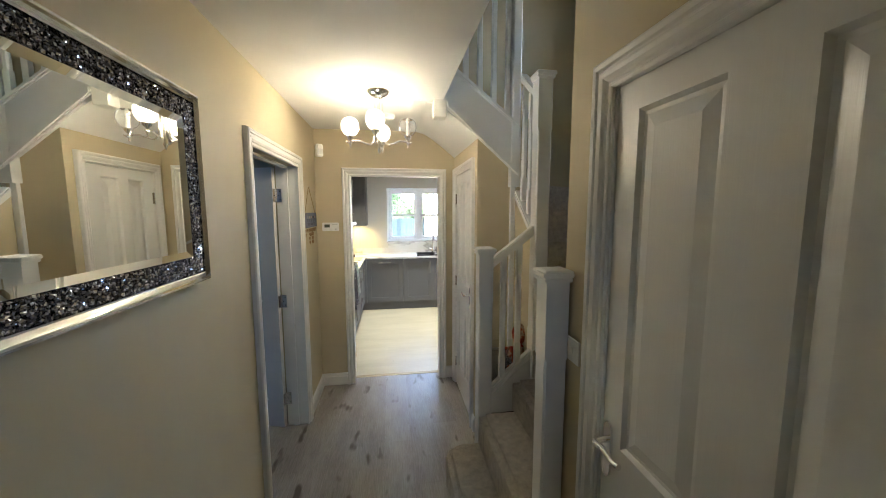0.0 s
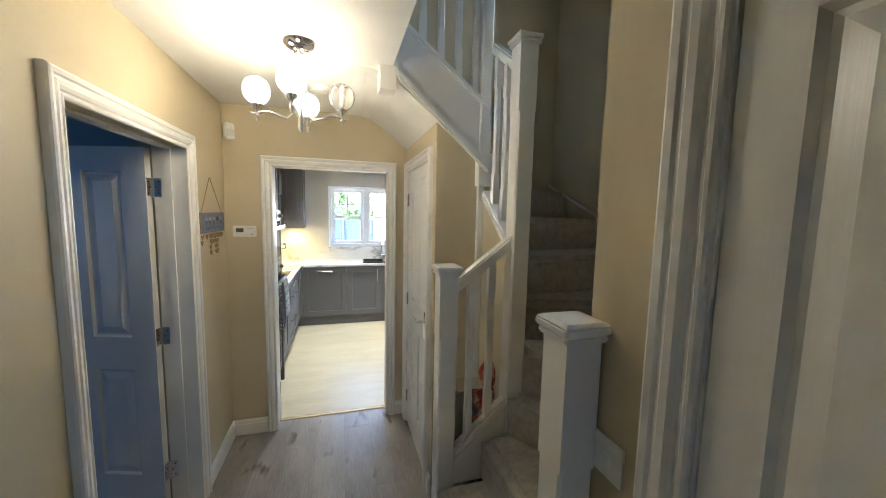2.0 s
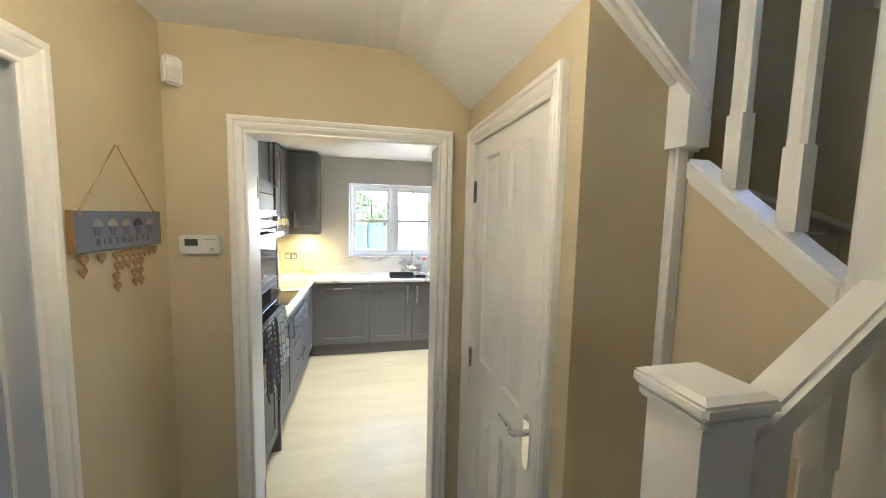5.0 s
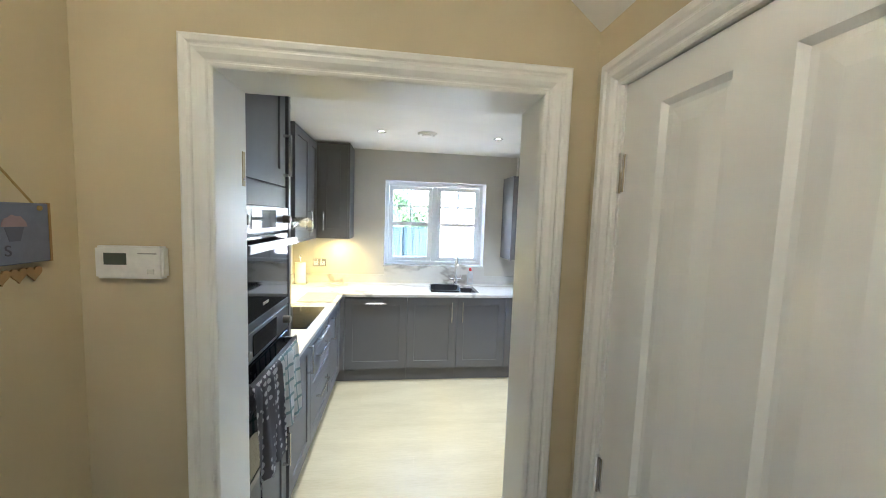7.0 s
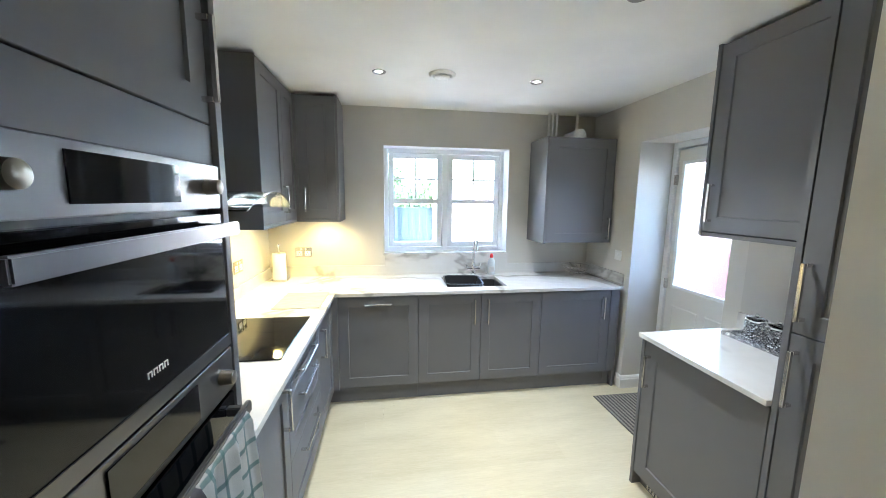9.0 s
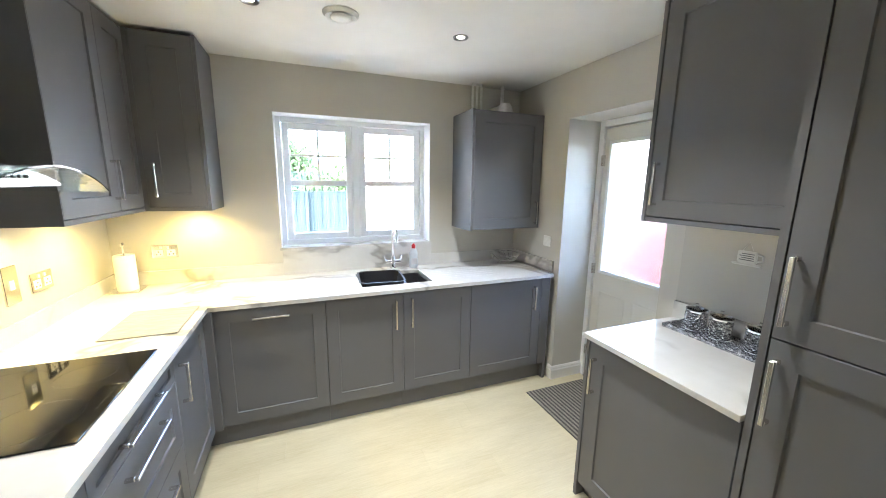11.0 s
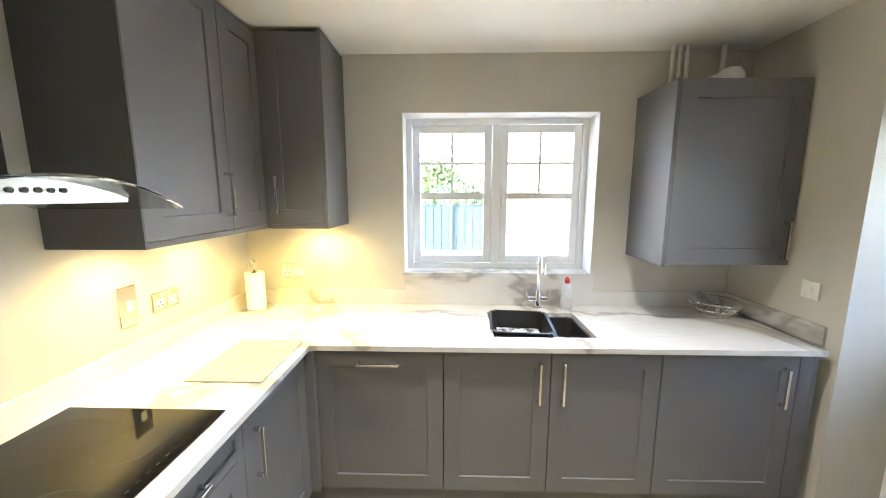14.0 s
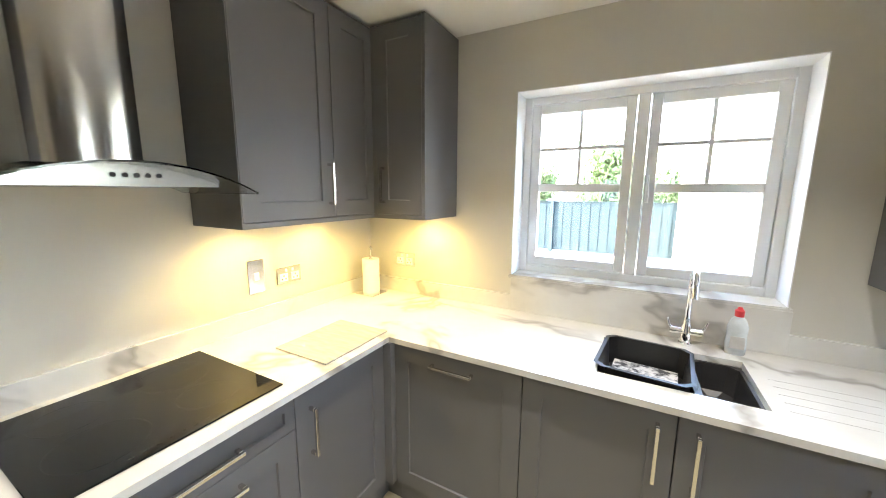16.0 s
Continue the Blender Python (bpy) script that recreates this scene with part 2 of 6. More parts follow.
def sphere(r, at=(0, 0, 0), scale=(1, 1, 1), seg=16):
    bm = bmesh.new()
    bmesh.ops.create_uvsphere(bm, u_segments=seg, v_segments=seg // 2 + 2, radius=r, matrix=Matrix.Translation(at) @ Matrix.Diagonal((*scale, 1)))
    for f in bm.faces:
        f.smooth = True
    for e in bm.edges:
        if len(e.link_faces) == 2 and e.calc_face_angle(0.0) > 0.7:
            e.smooth = False
    return bm


def join(*bms):
    out = bmesh.new()
    for b in bms:
        me = bpy.data.meshes.new("tmp")
        b.to_mesh(me)
        out.from_mesh(me)
        bpy.data.meshes.remove(me)
        b.free()
    return out


def mesh(name, bm, material):
    me = bpy.data.meshes.new(name)
    bm.to_mesh(me)
    bm.free()
    me.materials.append(material)
    return me


def part(name, bm, material, parent, label=""):
    o = new(name, mesh(name, bm, material))
    o.parent = parent
    return tagged(o, label)


def thing(name, m, label, category, group="", kind=""):
    o = new(name)
    o.matrix_world = m
    o.empty_display_size = 0.1
    return tagged(o, label, category, group, kind)


def setting(name, bm, material, label="", category=""):
    return tagged(new(name, mesh(name, bm, material)), label, category, "", "structure")


def smooth(bm):
    for f in bm.faces:
        f.smooth = True
    for e in bm.edges:
        if len(e.link_faces) == 2 and e.calc_face_angle(0.0) > 0.7:
            e.smooth = False
    return bm

# ---- setting: plan in metres, hall along y, kitchen beyond y = 4.36 ----
XL, XR, YB, YK, CZ = -0.575, 0.765, 4.215, 4.40, 2.43      # hall faces, kitchen's near face, ceiling
KX0, KX1, KY1 = -0.99, 2.07, 7.415                         # kitchen faces
UP = 4.9                                                    # stairwell ceiling

setting("floor_hall", boxes((-0.75, -0.5, -0.12, 2.2, 4.33, -0.012)), M_DARK, "oak laminate floor of the hall", "floor")
setting("floor_kitchen", boxes((-1.1, 4.33, -0.12, 2.45, 7.6, -0.008)), M_DARK, "pale plank floor of the kitchen", "floor")
setting("wall_hall_left_1", boxes((-0.72, -0.5, -0.1, XL, 2.70, CZ)), M_HALL, "beige painted hall wall", "wall")
setting("wall_hall_left_2", boxes((-0.72, 3.60, -0.1, XL, YB, CZ)), M_HALL, "beige painted hall wall", "wall")
setting("wall_hall_left_3", boxes((-0.72, 2.70, 2.02, XL, 3.60, CZ)), M_HALL, "beige painted wall over the door", "wall")
setting("wall_hall_end_1", boxes((-1.1, YB, -0.1, -0.289, YK, CZ)), M_HALL, "beige painted end wall", "wall")
setting("wall_hall_end_2", boxes((0.596, YB, -0.1, 2.20, YK, UP)), M_HALL, "beige painted end wall", "wall")
setting("wall_hall_end_3", boxes((-0.289, YB, 2.045, 0.596, YK, CZ)), M_HALL, "beige painted wall over the doorway", "wall")
setting("wall_hall_right_1", boxes((XR, 1.781, -0.1, 0.88, 2.03, UP)), M_HALL, "beige painted hall wall", "wall")
setting("wall_hall_right_2", boxes((XR, 0.919, 2.056, 0.88, 1.781, UP)), M_HALL, "beige painted wall over the door", "wall")
setting("wall_hall_right_3", boxes((XR, -0.5, -0.1, 0.88, 0.919, UP)), M_HALL, "beige painted hall wall", "wall")
setting("wall_hall_front", boxes((-0.72, -0.62, -0.1, 0.88, -0.5, UP)), M_HALL, "beige painted front wall", "wall")
setting("wall_stair_side", boxes((0.88, 1.91, -0.1, 2.05, 2.03, UP)), M_HALL, "beige painted stair wall", "wall")
setting("wall_room_right", boxes((1.5, 0.3, -0.1, 1.62, 1.91, CZ)), M_HALL, "plain wall behind the closed door", "wall")
SW0, SW1, SZ0, SZ1 = 2.74, 3.455, 2.505, 3.62
for i, b in enumerate(((2.05, 1.91, -0.1, 2.33, SW0, UP), (2.05, SW1, -0.1, 2.33, YB, UP), (2.05, SW0, -0.1, 2.33, SW1, SZ0), (2.05, SW0, SZ1, 2.33, SW1, UP))):
    setting("wall_stair_outer_%d" % (i + 1), boxes(b), M_HALL, "beige painted outer stair wall", "wall")
setting("ceiling_hall", boxes((-0.72, -0.5, CZ, 0.472, YB, 2.69)), M_CEIL, "white hall ceiling", "ceiling")
setting("ceiling_stairwell", boxes((-0.72, -0.62, UP, 2.33, YK, UP + 0.1)), M_CEIL, "white stairwell ceiling", "ceiling")
setting("wall_landing_left", boxes((-0.72, -0.5, 2.69, XL, YK, UP)), M_HALL, "beige landing wall", "wall")
setting("wall_landing_end", boxes((XL, YB, 2.69, 0.596, YK, UP)), M_HALL, "beige landing end wall", "wall")

# kitchen shell
setting("wall_kitchen_left", boxes((KX0 - 0.1, YK, -0.1, KX0, KY1 + 0.3, CZ)), M_KITCHEN, "stone coloured kitchen wall", "wall")
WX0, WX1, WZ0, WZ1 = 0.028, 1.213, 1.11, 2.10
for i, b in enumerate(((KX0, KY1, -0.1, WX0, KY1 + 0.3, CZ), (WX1, KY1, -0.1, KX1 + 0.38, KY1 + 0.3, CZ), (WX0, KY1, -0.1, WX1, KY1 + 0.3, WZ0), (WX0, KY1, WZ1, WX1, KY1 + 0.3, CZ))):
    setting("wall_kitchen_end_%d" % (i + 1), boxes(b), M_KITCHEN, "stone coloured kitchen wall with the window", "wall")
DY0, DY1, DZ = 5.88, 6.735, 2.095
for i, b in enumerate(((KX1, YK + 0.007, -0.1, KX1 + 0.38, DY0, CZ), (KX1, DY1, -0.1, KX1 + 0.38, KY1, CZ), (KX1, DY0, DZ, KX1 + 0.38, DY1, CZ))):
    setting("wall_kitchen_right_%d" % (i + 1), boxes(b), M_KITCHEN, "stone coloured kitchen wall with the back door", "wall")
for i, b in enumerate(((KX0, YK, -0.1, -0.289, YK + 0.006, CZ), (0.596, YK, -0.1, KX1, YK + 0.006, CZ), (-0.289, YK, 2.045, 0.596, YK + 0.006, CZ))):
    setting("wall_kitchen_near_%d" % (i + 1), boxes(b), M_KITCHEN, "stone coloured kitchen wall", "wall")
# Added block, out of view: keeps sun and sky off the brick wall.
setting("wall_upper_storey", boxes((KX0 - 0.1, YK + 0.01, CZ + 0.21, KX1 + 0.38, KY1 + 0.3, 6.4)), M_HALL, "unseen block added over the kitchen to shade the garden wall", "wall")
setting("ceiling_kitchen", boxes((KX0 - 0.1, YK + 0.001, CZ, KX1 + 0.38, KY1 + 0.3, CZ + 0.2)), M_CEIL, "white kitchen ceiling", "ceiling")

# living room seen through the open door
M_LIVING = painted("wall_paint_cool", (0.50, 0.52, 0.54), 0.6)
setting("floor_living", boxes((-4.2, 0.4, -0.12, -0.72, 5.2, 0.0)), M_FLOORH, "oak floor of the living room", "floor")
setting("wall_living_far", boxes((-4.2, 5.1, 0, -1.1, 5.2, CZ)), M_LIVING, "plain living room wall", "wall")
setting("wall_living_near", boxes((-4.2, 0.4, 0, -0.72, 0.5, CZ)), M_LIVING, "plain living room wall", "wall")
setting("wall_living_back", boxes((-4.3, 0.4, 0, -4.2, 5.2, CZ)), M_LIVING, "plain living room wall", "wall")
setting("wall_living_return", boxes((-1.1, YB, 0, -0.99, 5.2, CZ)), M_LIVING, "plain living room wall", "wall")
setting("ceiling_living", boxes((-4.2, 0.4, CZ, -0.72, 5.2, CZ + 0.1)), M_CEIL, "white living room ceiling", "ceiling")

# soffit of the upper stair flight, curving up into the hall ceiling
curve = [(0.20, CZ + 0.01), (0.28, CZ - 0.002), (0.36, 2.428), (0.43, 2.408), (0.50, 2.368), (0.58, 2.31), (0.722, 2.195), (1.00, 1.97)]
SOFF = curve + [(1.0, 2.05), (0.55, 2.45), (0.20, 2.5)]
setting("ceiling_stair_soffit", prism(SOFF, 3.26, YB, "y"), M_CEIL, "white curved underside of the upper stairs", "ceiling")
# cupboard under the upper flight
CXF, CYS = 0.722, 3.28
setting("wall_cupboard_front_1", prism([(CYS, -0.1), (CYS, 2.20), (3.405, 2.20), (3.405, -0.1)], CXF, CXF + 0.07, "x"), M_HALL, "beige cupboard wall", "wall")
setting("wall_cupboard_front_2", boxes((CXF, 4.095, -0.1, CXF + 0.07, YB, 2.20)), M_HALL, "beige cupboard wall", "wall")
setting("wall_cupboard_front_3", boxes((CXF, 3.405, 2.02, CXF + 0.07, 4.095, 2.20)), M_HALL, "beige cupboard wall", "wall")
setting("wall_cupboard_side", prism([(CXF + 0.07, -0.1), (CXF + 0.07, 2.25), (1.04, 2.05), (1.04, -0.1)], CYS, CYS + 0.07, "y"), M_HALL, "beige wall under the stairs", "wall")
setting("wall_stair_inner", prism([(2.915, 0.0), (CYS, 0.0), (CYS, 1.80), (2.915, 1.56)], 0.998, 1.062, "x"), M_HALL, "beige infill wall under the stair string", "wall")


# ---- trim ----
PROFILE = [(0, 0), (0, 0.011), (0.004, 0.015), (0.009, 0.016), (0.013, 0.012), (0.017, 0.012), (0.021, 0.018), (0.029, 0.024), (0.040, 0.026), (0.045, 0.022), (0.049, 0.022), (0.053, 0.028), (0.064, 0.030), (0.069, 0.027), (0.072, 0.020), (0.072, 0)]


def casing(name, place, a, b, top, label, scale=1.0, sink=0.0):
    """A mitred architrave round an opening from a to b; place(u, h, z) gives the world point for a place along the wall, h proud of it."""
    bm = bmesh.new()
    rows = []
    for d, h in PROFILE:
        d, h = d * scale, h - sink
        rows.append([bm.verts.new(place(u, h, z)) for u, z in ((a - d, 0), (a - d, top + d), (b + d, top + d), (b + d, 0))])
    for p, q in zip(rows, rows[1:]):
        for i in range(3):
            bm.faces.new((p[i], p[i + 1], q[i + 1], q[i]))
    bmesh.ops.recalc_face_normals(bm, faces=bm.faces[:])
    return setting(name, bm, M_GLOSS, label, "architrave")


casing("trim_living_door", lambda u, h, z: (XL + h, u, z), 2.71, 3.576, 2.015, "white moulded architrave", 1.12)
casing("trim_kitchen_doorway", lambda u, h, z: (u, YB - h, z), -0.262, 0.568, 2.015, "white moulded architrave", 1.0)
casing("trim_cupboard_door", lambda u, h, z: (CXF - h, u, z), 3.415, 4.085, 2.01, "white moulded architrave", 0.95)
casing("trim_right_door", lambda u, h, z: (XR - h, u, z), 0.929, 1.771, 2.046, "white moulded architrave", 1.2)


def lining(name, *bs):
    return setting(name, boxes(*bs), M_GLOSS, "white painted door lining", "door frame")


lining("trim_kitchen_lining", (-0.289, YB - 0.002, 0, -0.271, YK + 0.008, 2.023), (0.578, YB - 0.002, 0, 0.596, YK + 0.008, 2.023), (-0.289, YB - 0.002, 2.023, 0.596, YK + 0.008, 2.046))
lining("trim_living_lining", (-0.724, 2.70, 0, XL + 0.002, 2.716, 2.02), (-0.724, 3.585, 0, XL + 0.002, 3.601, 2.02), (-0.724, 2.70, 2.02, XL + 0.002, 3.601, 2.036),
       (-0.675, 2.716, 0, -0.640, 2.728, 2.02), (-0.675, 3.573, 0, -0.640, 3.585, 2.02), (-0.675, 2.728, 2.008, -0.640, 3.573, 2.02))
lining("trim_cupboard_lining", (CXF - 0.002, 3.404, 0, CXF + 0.072, 3.42, 2.02), (CXF - 0.002, 4.08, 0, CXF + 0.072, 4.096, 2.02), (CXF - 0.002, 3.404, 2.013, CXF + 0.072, 4.096, 2.03))
lining("trim_right_lining", (XR - 0.002, 0.918, 0, 0.882, 0.934, 2.05), (XR - 0.002, 1.766, 0, 0.882, 1.782, 2.05), (XR - 0.002, 0.918, 2.05, 0.882, 1.782, 2.066))

SKIRT = [(0, 0), (0.018, 0), (0.018, 0.082), (0.013, 0.09), (0.013, 0.1), (0.007, 0.112), (0, 0.115)]


def skirting(name, axis, face, way, a, b):
    """A moulded skirting on a wall face; way is +1 or -1, the side on which it stands proud."""
    pts = [(face + way * d, z) for d, z in SKIRT]
    return setting(name, prism(pts, a, b, "y" if axis == "y" else "x"), M_GLOSS, "white moulded skirting board", "skirting")


skirting("baseboard_hall_left_1", "y", XL, 1, -0.5, 2.625)
skirting("baseboard_hall_left_2", "y", XL, 1, 3.661, YB)
skirting("baseboard_hall_end_1", "x", YB, -1, XL, -0.336)
skirting("baseboard_hall_end_2", "x", YB, -1, 0.642, CXF)
skirting("baseboard_cupboard_1", "y", CXF, -1, 4.158, YB - 0.02)
skirting("baseboard_cupboard_2", "y", CXF, -1, CYS, 3.345)
skirting("baseboard_hall_right", "y", XR, -1, 1.866, 1.985)
skirting("baseboard_kitchen_door", "y", KX1, -1, DY1, 6.80)
skirting("baseboard_kitchen_reveal", "x", DY1, -1, KX1 - 0.018, KX1 + 0.3)
setting("threshold_strip", prism([(4.318, 0.0), (4.322, 0.006), (4.35, 0.009), (4.365, 0.004), (4.365, -0.01), (4.318, -0.01)], -0.270, 0.577, "x"),
        metal("brass_strip", (0.45, 0.36, 0.22), 0.4), "thin metal strip between two floors", "threshold")


# ---- doors ----
def lever(parent, at, out, along):
    """A chrome lever handle with its long back plate. out: unit vector off the face, along: the way the lever points."""
    o, al, z = Vector(out), Vector(along), Vector((0, 0, 1))
    c = Vector(at)
    bm = bmesh.new()
    ring = []
    for k in range(24):
        a = 2 * math.pi * k / 24
        ring.append(c + al * (0.021 * math.cos(a)) + z * (0.090 * math.copysign(abs(math.sin(a)) ** 0.45, math.sin(a))))
    lo = [bm.verts.new(p) for p in ring]
    hi = [bm.verts.new(p + o * 0.008) for p in ring]
    bm.faces.new(lo), bm.faces.new(hi)
    for k in range(24):
        bm.faces.new((lo[k], lo[(k + 1) % 24], hi[(k + 1) % 24], hi[k]))
    bmesh.ops.recalc_face_normals(bm, faces=bm.faces[:])
    plate = part("handle_plate", bm, M_CHROME, parent, "chrome back plate")
    p = c + z * 0.03
    part("lever", tube([p + o * 0.006, p + o * 0.045, p + o * 0.052 + al * 0.012, p + o * 0.05 + al * 0.05 + z * 0.004, p + o * 0.048 + al * 0.09 - z * 0.006, p + o * 0.046 + al * 0.115 - z * 0.002],
                       [0.010, 0.010, 0.010, 0.009, 0.008, 0.009], 12), M_CHROME, plate)
    return plate


def panel_door(name, m, w, h, panels, label):
    """A moulded panel door: local x from the hinge, y through its thickness, z up."""
    d = tagged(thing(name, m, label, "door"), kind="structure")
    t = 0.036
    xs = sorted({0, w, *[v for p in panels for v in (p[0], p[2])]})
    bs = []
    zs = sorted({0, h, *[v for p in panels for v in (p[1], p[3])]})
    for x0, x1 in zip(xs, xs[1:]):
        for z0, z1 in zip(zs, zs[1:]):
            cx, cz = (x0 + x1) / 2, (z0 + z1) / 2
            if not any(p[0] < cx < p[2] and p[1] < cz < p[3] for p in panels):
                bs.append((x0, 0, z0, x1, t, z1))
    bm = boxes(*bs)
    bmesh.ops.remove_doubles(bm, verts=bm.verts[:], dist=0.0002)
    part("leaf", bm, M_DOOR, d)
    for x0, z0, x1, z1 in panels:
        bm = bmesh.new()
        for side, y in ((-1, 0.0), (1, t)):
            loops = []
            for off, dep in ((0.0, 0.0), (0.010, 0.011), (0.020, 0.012), (0.052, 0.004), (0.056, 0.003)):
                yy = y - side * dep
                loops.append([bm.verts.new(p) for p in ((x0 + off, yy, z0 + off), (x1 - off, yy, z0 + off), (x1 - off, yy, z1 - off), (x0 + off, yy, z1 - off))])
            for a, b in zip(loops, loops[1:]):
                for i in range(4):
                    bm.faces.new((a[i], a[(i + 1) % 4], b[(i + 1) % 4], b[i]))
            bm.faces.new(loops[-1])
        bmesh.ops.recalc_face_normals(bm, faces=bm.faces[:])
        part("panel", bm, M_DOOR, d)
    return d


def hinge(parent, at, out, along):
    o, al, c, z = Vector(out), Vector(along), Vector(at), Vector((0, 0, 1))
    lo, hi = c - al * 0.016 - z * 0.045, c + al * 0.016 + z * 0.045 + o * 0.004
    bm = boxes((min(lo.x, hi.x), min(lo.y, hi.y), lo.z, max(lo.x, hi.x), max(lo.y, hi.y), hi.z))
    part("hinge", join(bm, tube([c - z * 0.048 + o * 0.006, c + z * 0.048 + o * 0.006], 0.0065, 8)), M_CHROME, parent, "chrome butt hinge")


# open living room door, folded back into that room
d1 = panel_door("door_1", pose(-0.732, 3.583, 0.006, 0, 0, 163), 0.82, 2.0, [(0.125, 0.21, 0.335, 0.82), (0.455, 0.21, 0.665, 0.82), (0.125, 1.0, 0.335, 1.88), (0.455, 1.0, 0.665, 1.88)], "open white panelled door to the living room")
for z in (0.22, 1.0, 1.80):
    hb = part("hinge", join(boxes((-0.003, 0.003, z - 0.048, 0.0, 0.033, z + 0.048)), tube([(-0.005, -0.001, z - 0.05), (-0.005, -0.001, z + 0.05)], 0.0065, 10)), M_CHROME, d1, "chrome butt hinge")
    flap = boxes((-0.722, 3.5815, z - 0.042, -0.690, 3.5845, z + 0.054))
    flap.transform(d1.matrix_world.inverted())
    part("hinge_flap", flap, M_CHROME, hb)
    screws = join(*[tube([(-0.706 + dx, 3.5816, z + dz), (-0.706 + dx, 3.5806, z + dz)], 0.004, 8) for dx, dz in ((0.006, -0.024), (-0.006, 0.006), (0.006, 0.036))])
    screws.transform(d1.matrix_world.inverted())
    part("hinge_screws", screws, M_OVENSTEEL, hb)
# closed cupboard door
d2 = panel_door("door_2", pose(CXF + 0.001, 4.079, 0.008, 0, 0, -90), 0.657, 2.0, [(0.118, 0.22, 0.278, 0.86), (0.372, 0.22, 0.532, 0.86), (0.118, 1.05, 0.278, 1.925), (0.372, 1.05, 0.532, 1.925)], "closed white panelled cupboard door under the stairs")
lever(d2, (0.600, 0, 0.985), (0, -1, 0), (-1, 0, 0))
for z in (0.22, 1.02, 1.79):
    hinge(d2, (0.004, 0, z), (0, -1, 0), (1, 0, 0))
# closed door on the stair side
d3 = panel_door("door_3", pose(XR + 0.006, 0.936, 0.008, 0, 0, 90) @ Matrix.Translation((0, -0.036, 0)), 0.828, 2.036, [(0.085, 0.21, 0.335, 0.80), (0.49, 0.21, 0.742, 0.80), (0.085, 0.985, 0.335, 1.955), (0.49, 0.985, 0.742, 1.955)], "closed white panelled door with chrome lever")
lever(d3, (0.796, 0.036, 0.953), (0, 1, 0), (-1, 0, 0))


# ---- stairs ----
RISE = 0.2105
stair = tagged(thing("staircase", pose(0.7, 2.4, 0), "carpeted winding staircase with white painted balustrade", "stairs"), kind="structure")
OFF = Vector((-0.7, -2.4, 0))


def stair_part(name, bm, mat, label="", parent=None):
    bmesh.ops.translate(bm, verts=bm.verts[:], vec=OFF)
    return part(name, bm, mat, parent or stair, label)


TOPF, TNX = 4.21, 1.066
STEPS = [
    [(0.425, 2.12), (0.44, 2.08), (0.48, 2.06), (2.04, 2.06), (2.04, TOPF), (TNX, TOPF), (TNX, 2.89), (0.64, 2.895), (0.52, 2.895), (0.455, 2.87), (0.425, 2.81)],
    [(0.645, 2.07), (0.74, 2.036), (2.04, 2.036), (2.04, TOPF), (TNX, TOPF), (TNX, 2.865), (0.645, 2.865)],
    [(0.865, 2.036), (2.04, 2.036), (2.04, TOPF), (TNX, TOPF), (TNX, 2.865), (0.865, 2.865)],
    [(0.985, 2.86), (1.40, 2.036), (2.04, 2.036), (2.04, TOPF), (TNX, TOPF), (TNX, 2.865)],
    [(1.06, 2.84), (2.04, 2.16), (2.04, TOPF), (TNX, TOPF), (TNX, 2.865)],
    [(1.085, 2.985), (2.04, 2.685), (2.04, TOPF), (TNX, TOPF)],
    [(1.085, 3.10), (2.04, 3.115), (2.04, TOPF), (TNX, TOPF)],
    [(1.085, 3.33), (2.04, 3.525), (2.04, TOPF), (TNX, TOPF)],
    [(1.085, 3.36), (2.04, 3.95), (2.04, TOPF), (TNX, TOPF)],
    [(1.085, 3.36), (1.65, TOPF), (TNX, TOPF)],
    [(0.80, 3.28), (1.06, 3.28), (1.06, TOPF), (0.80, TOPF)],
    [(0.56, 3.28), (0.83, 3.28), (0.83, TOPF), (0.56, TOPF)],
]
for k, outline in enumerate(STEPS):
    z1 = RISE * (k + 1)
    bm = prism(outline, z1 - (0.04 if k > 9 else RISE - (0.001 if k else 0)), z1, "z")
    rim = [e for e in bm.edges if all(v.co.z > z1 - 0.001 for v in e.verts)]
    bmesh.ops.bevel(bm, geom=rim, offset=0.036, segments=5, affect="EDGES", clamp_overlap=True)
    stair_part("step", smooth(bm), M_CARPET, "thick beige-grey carpeted step")


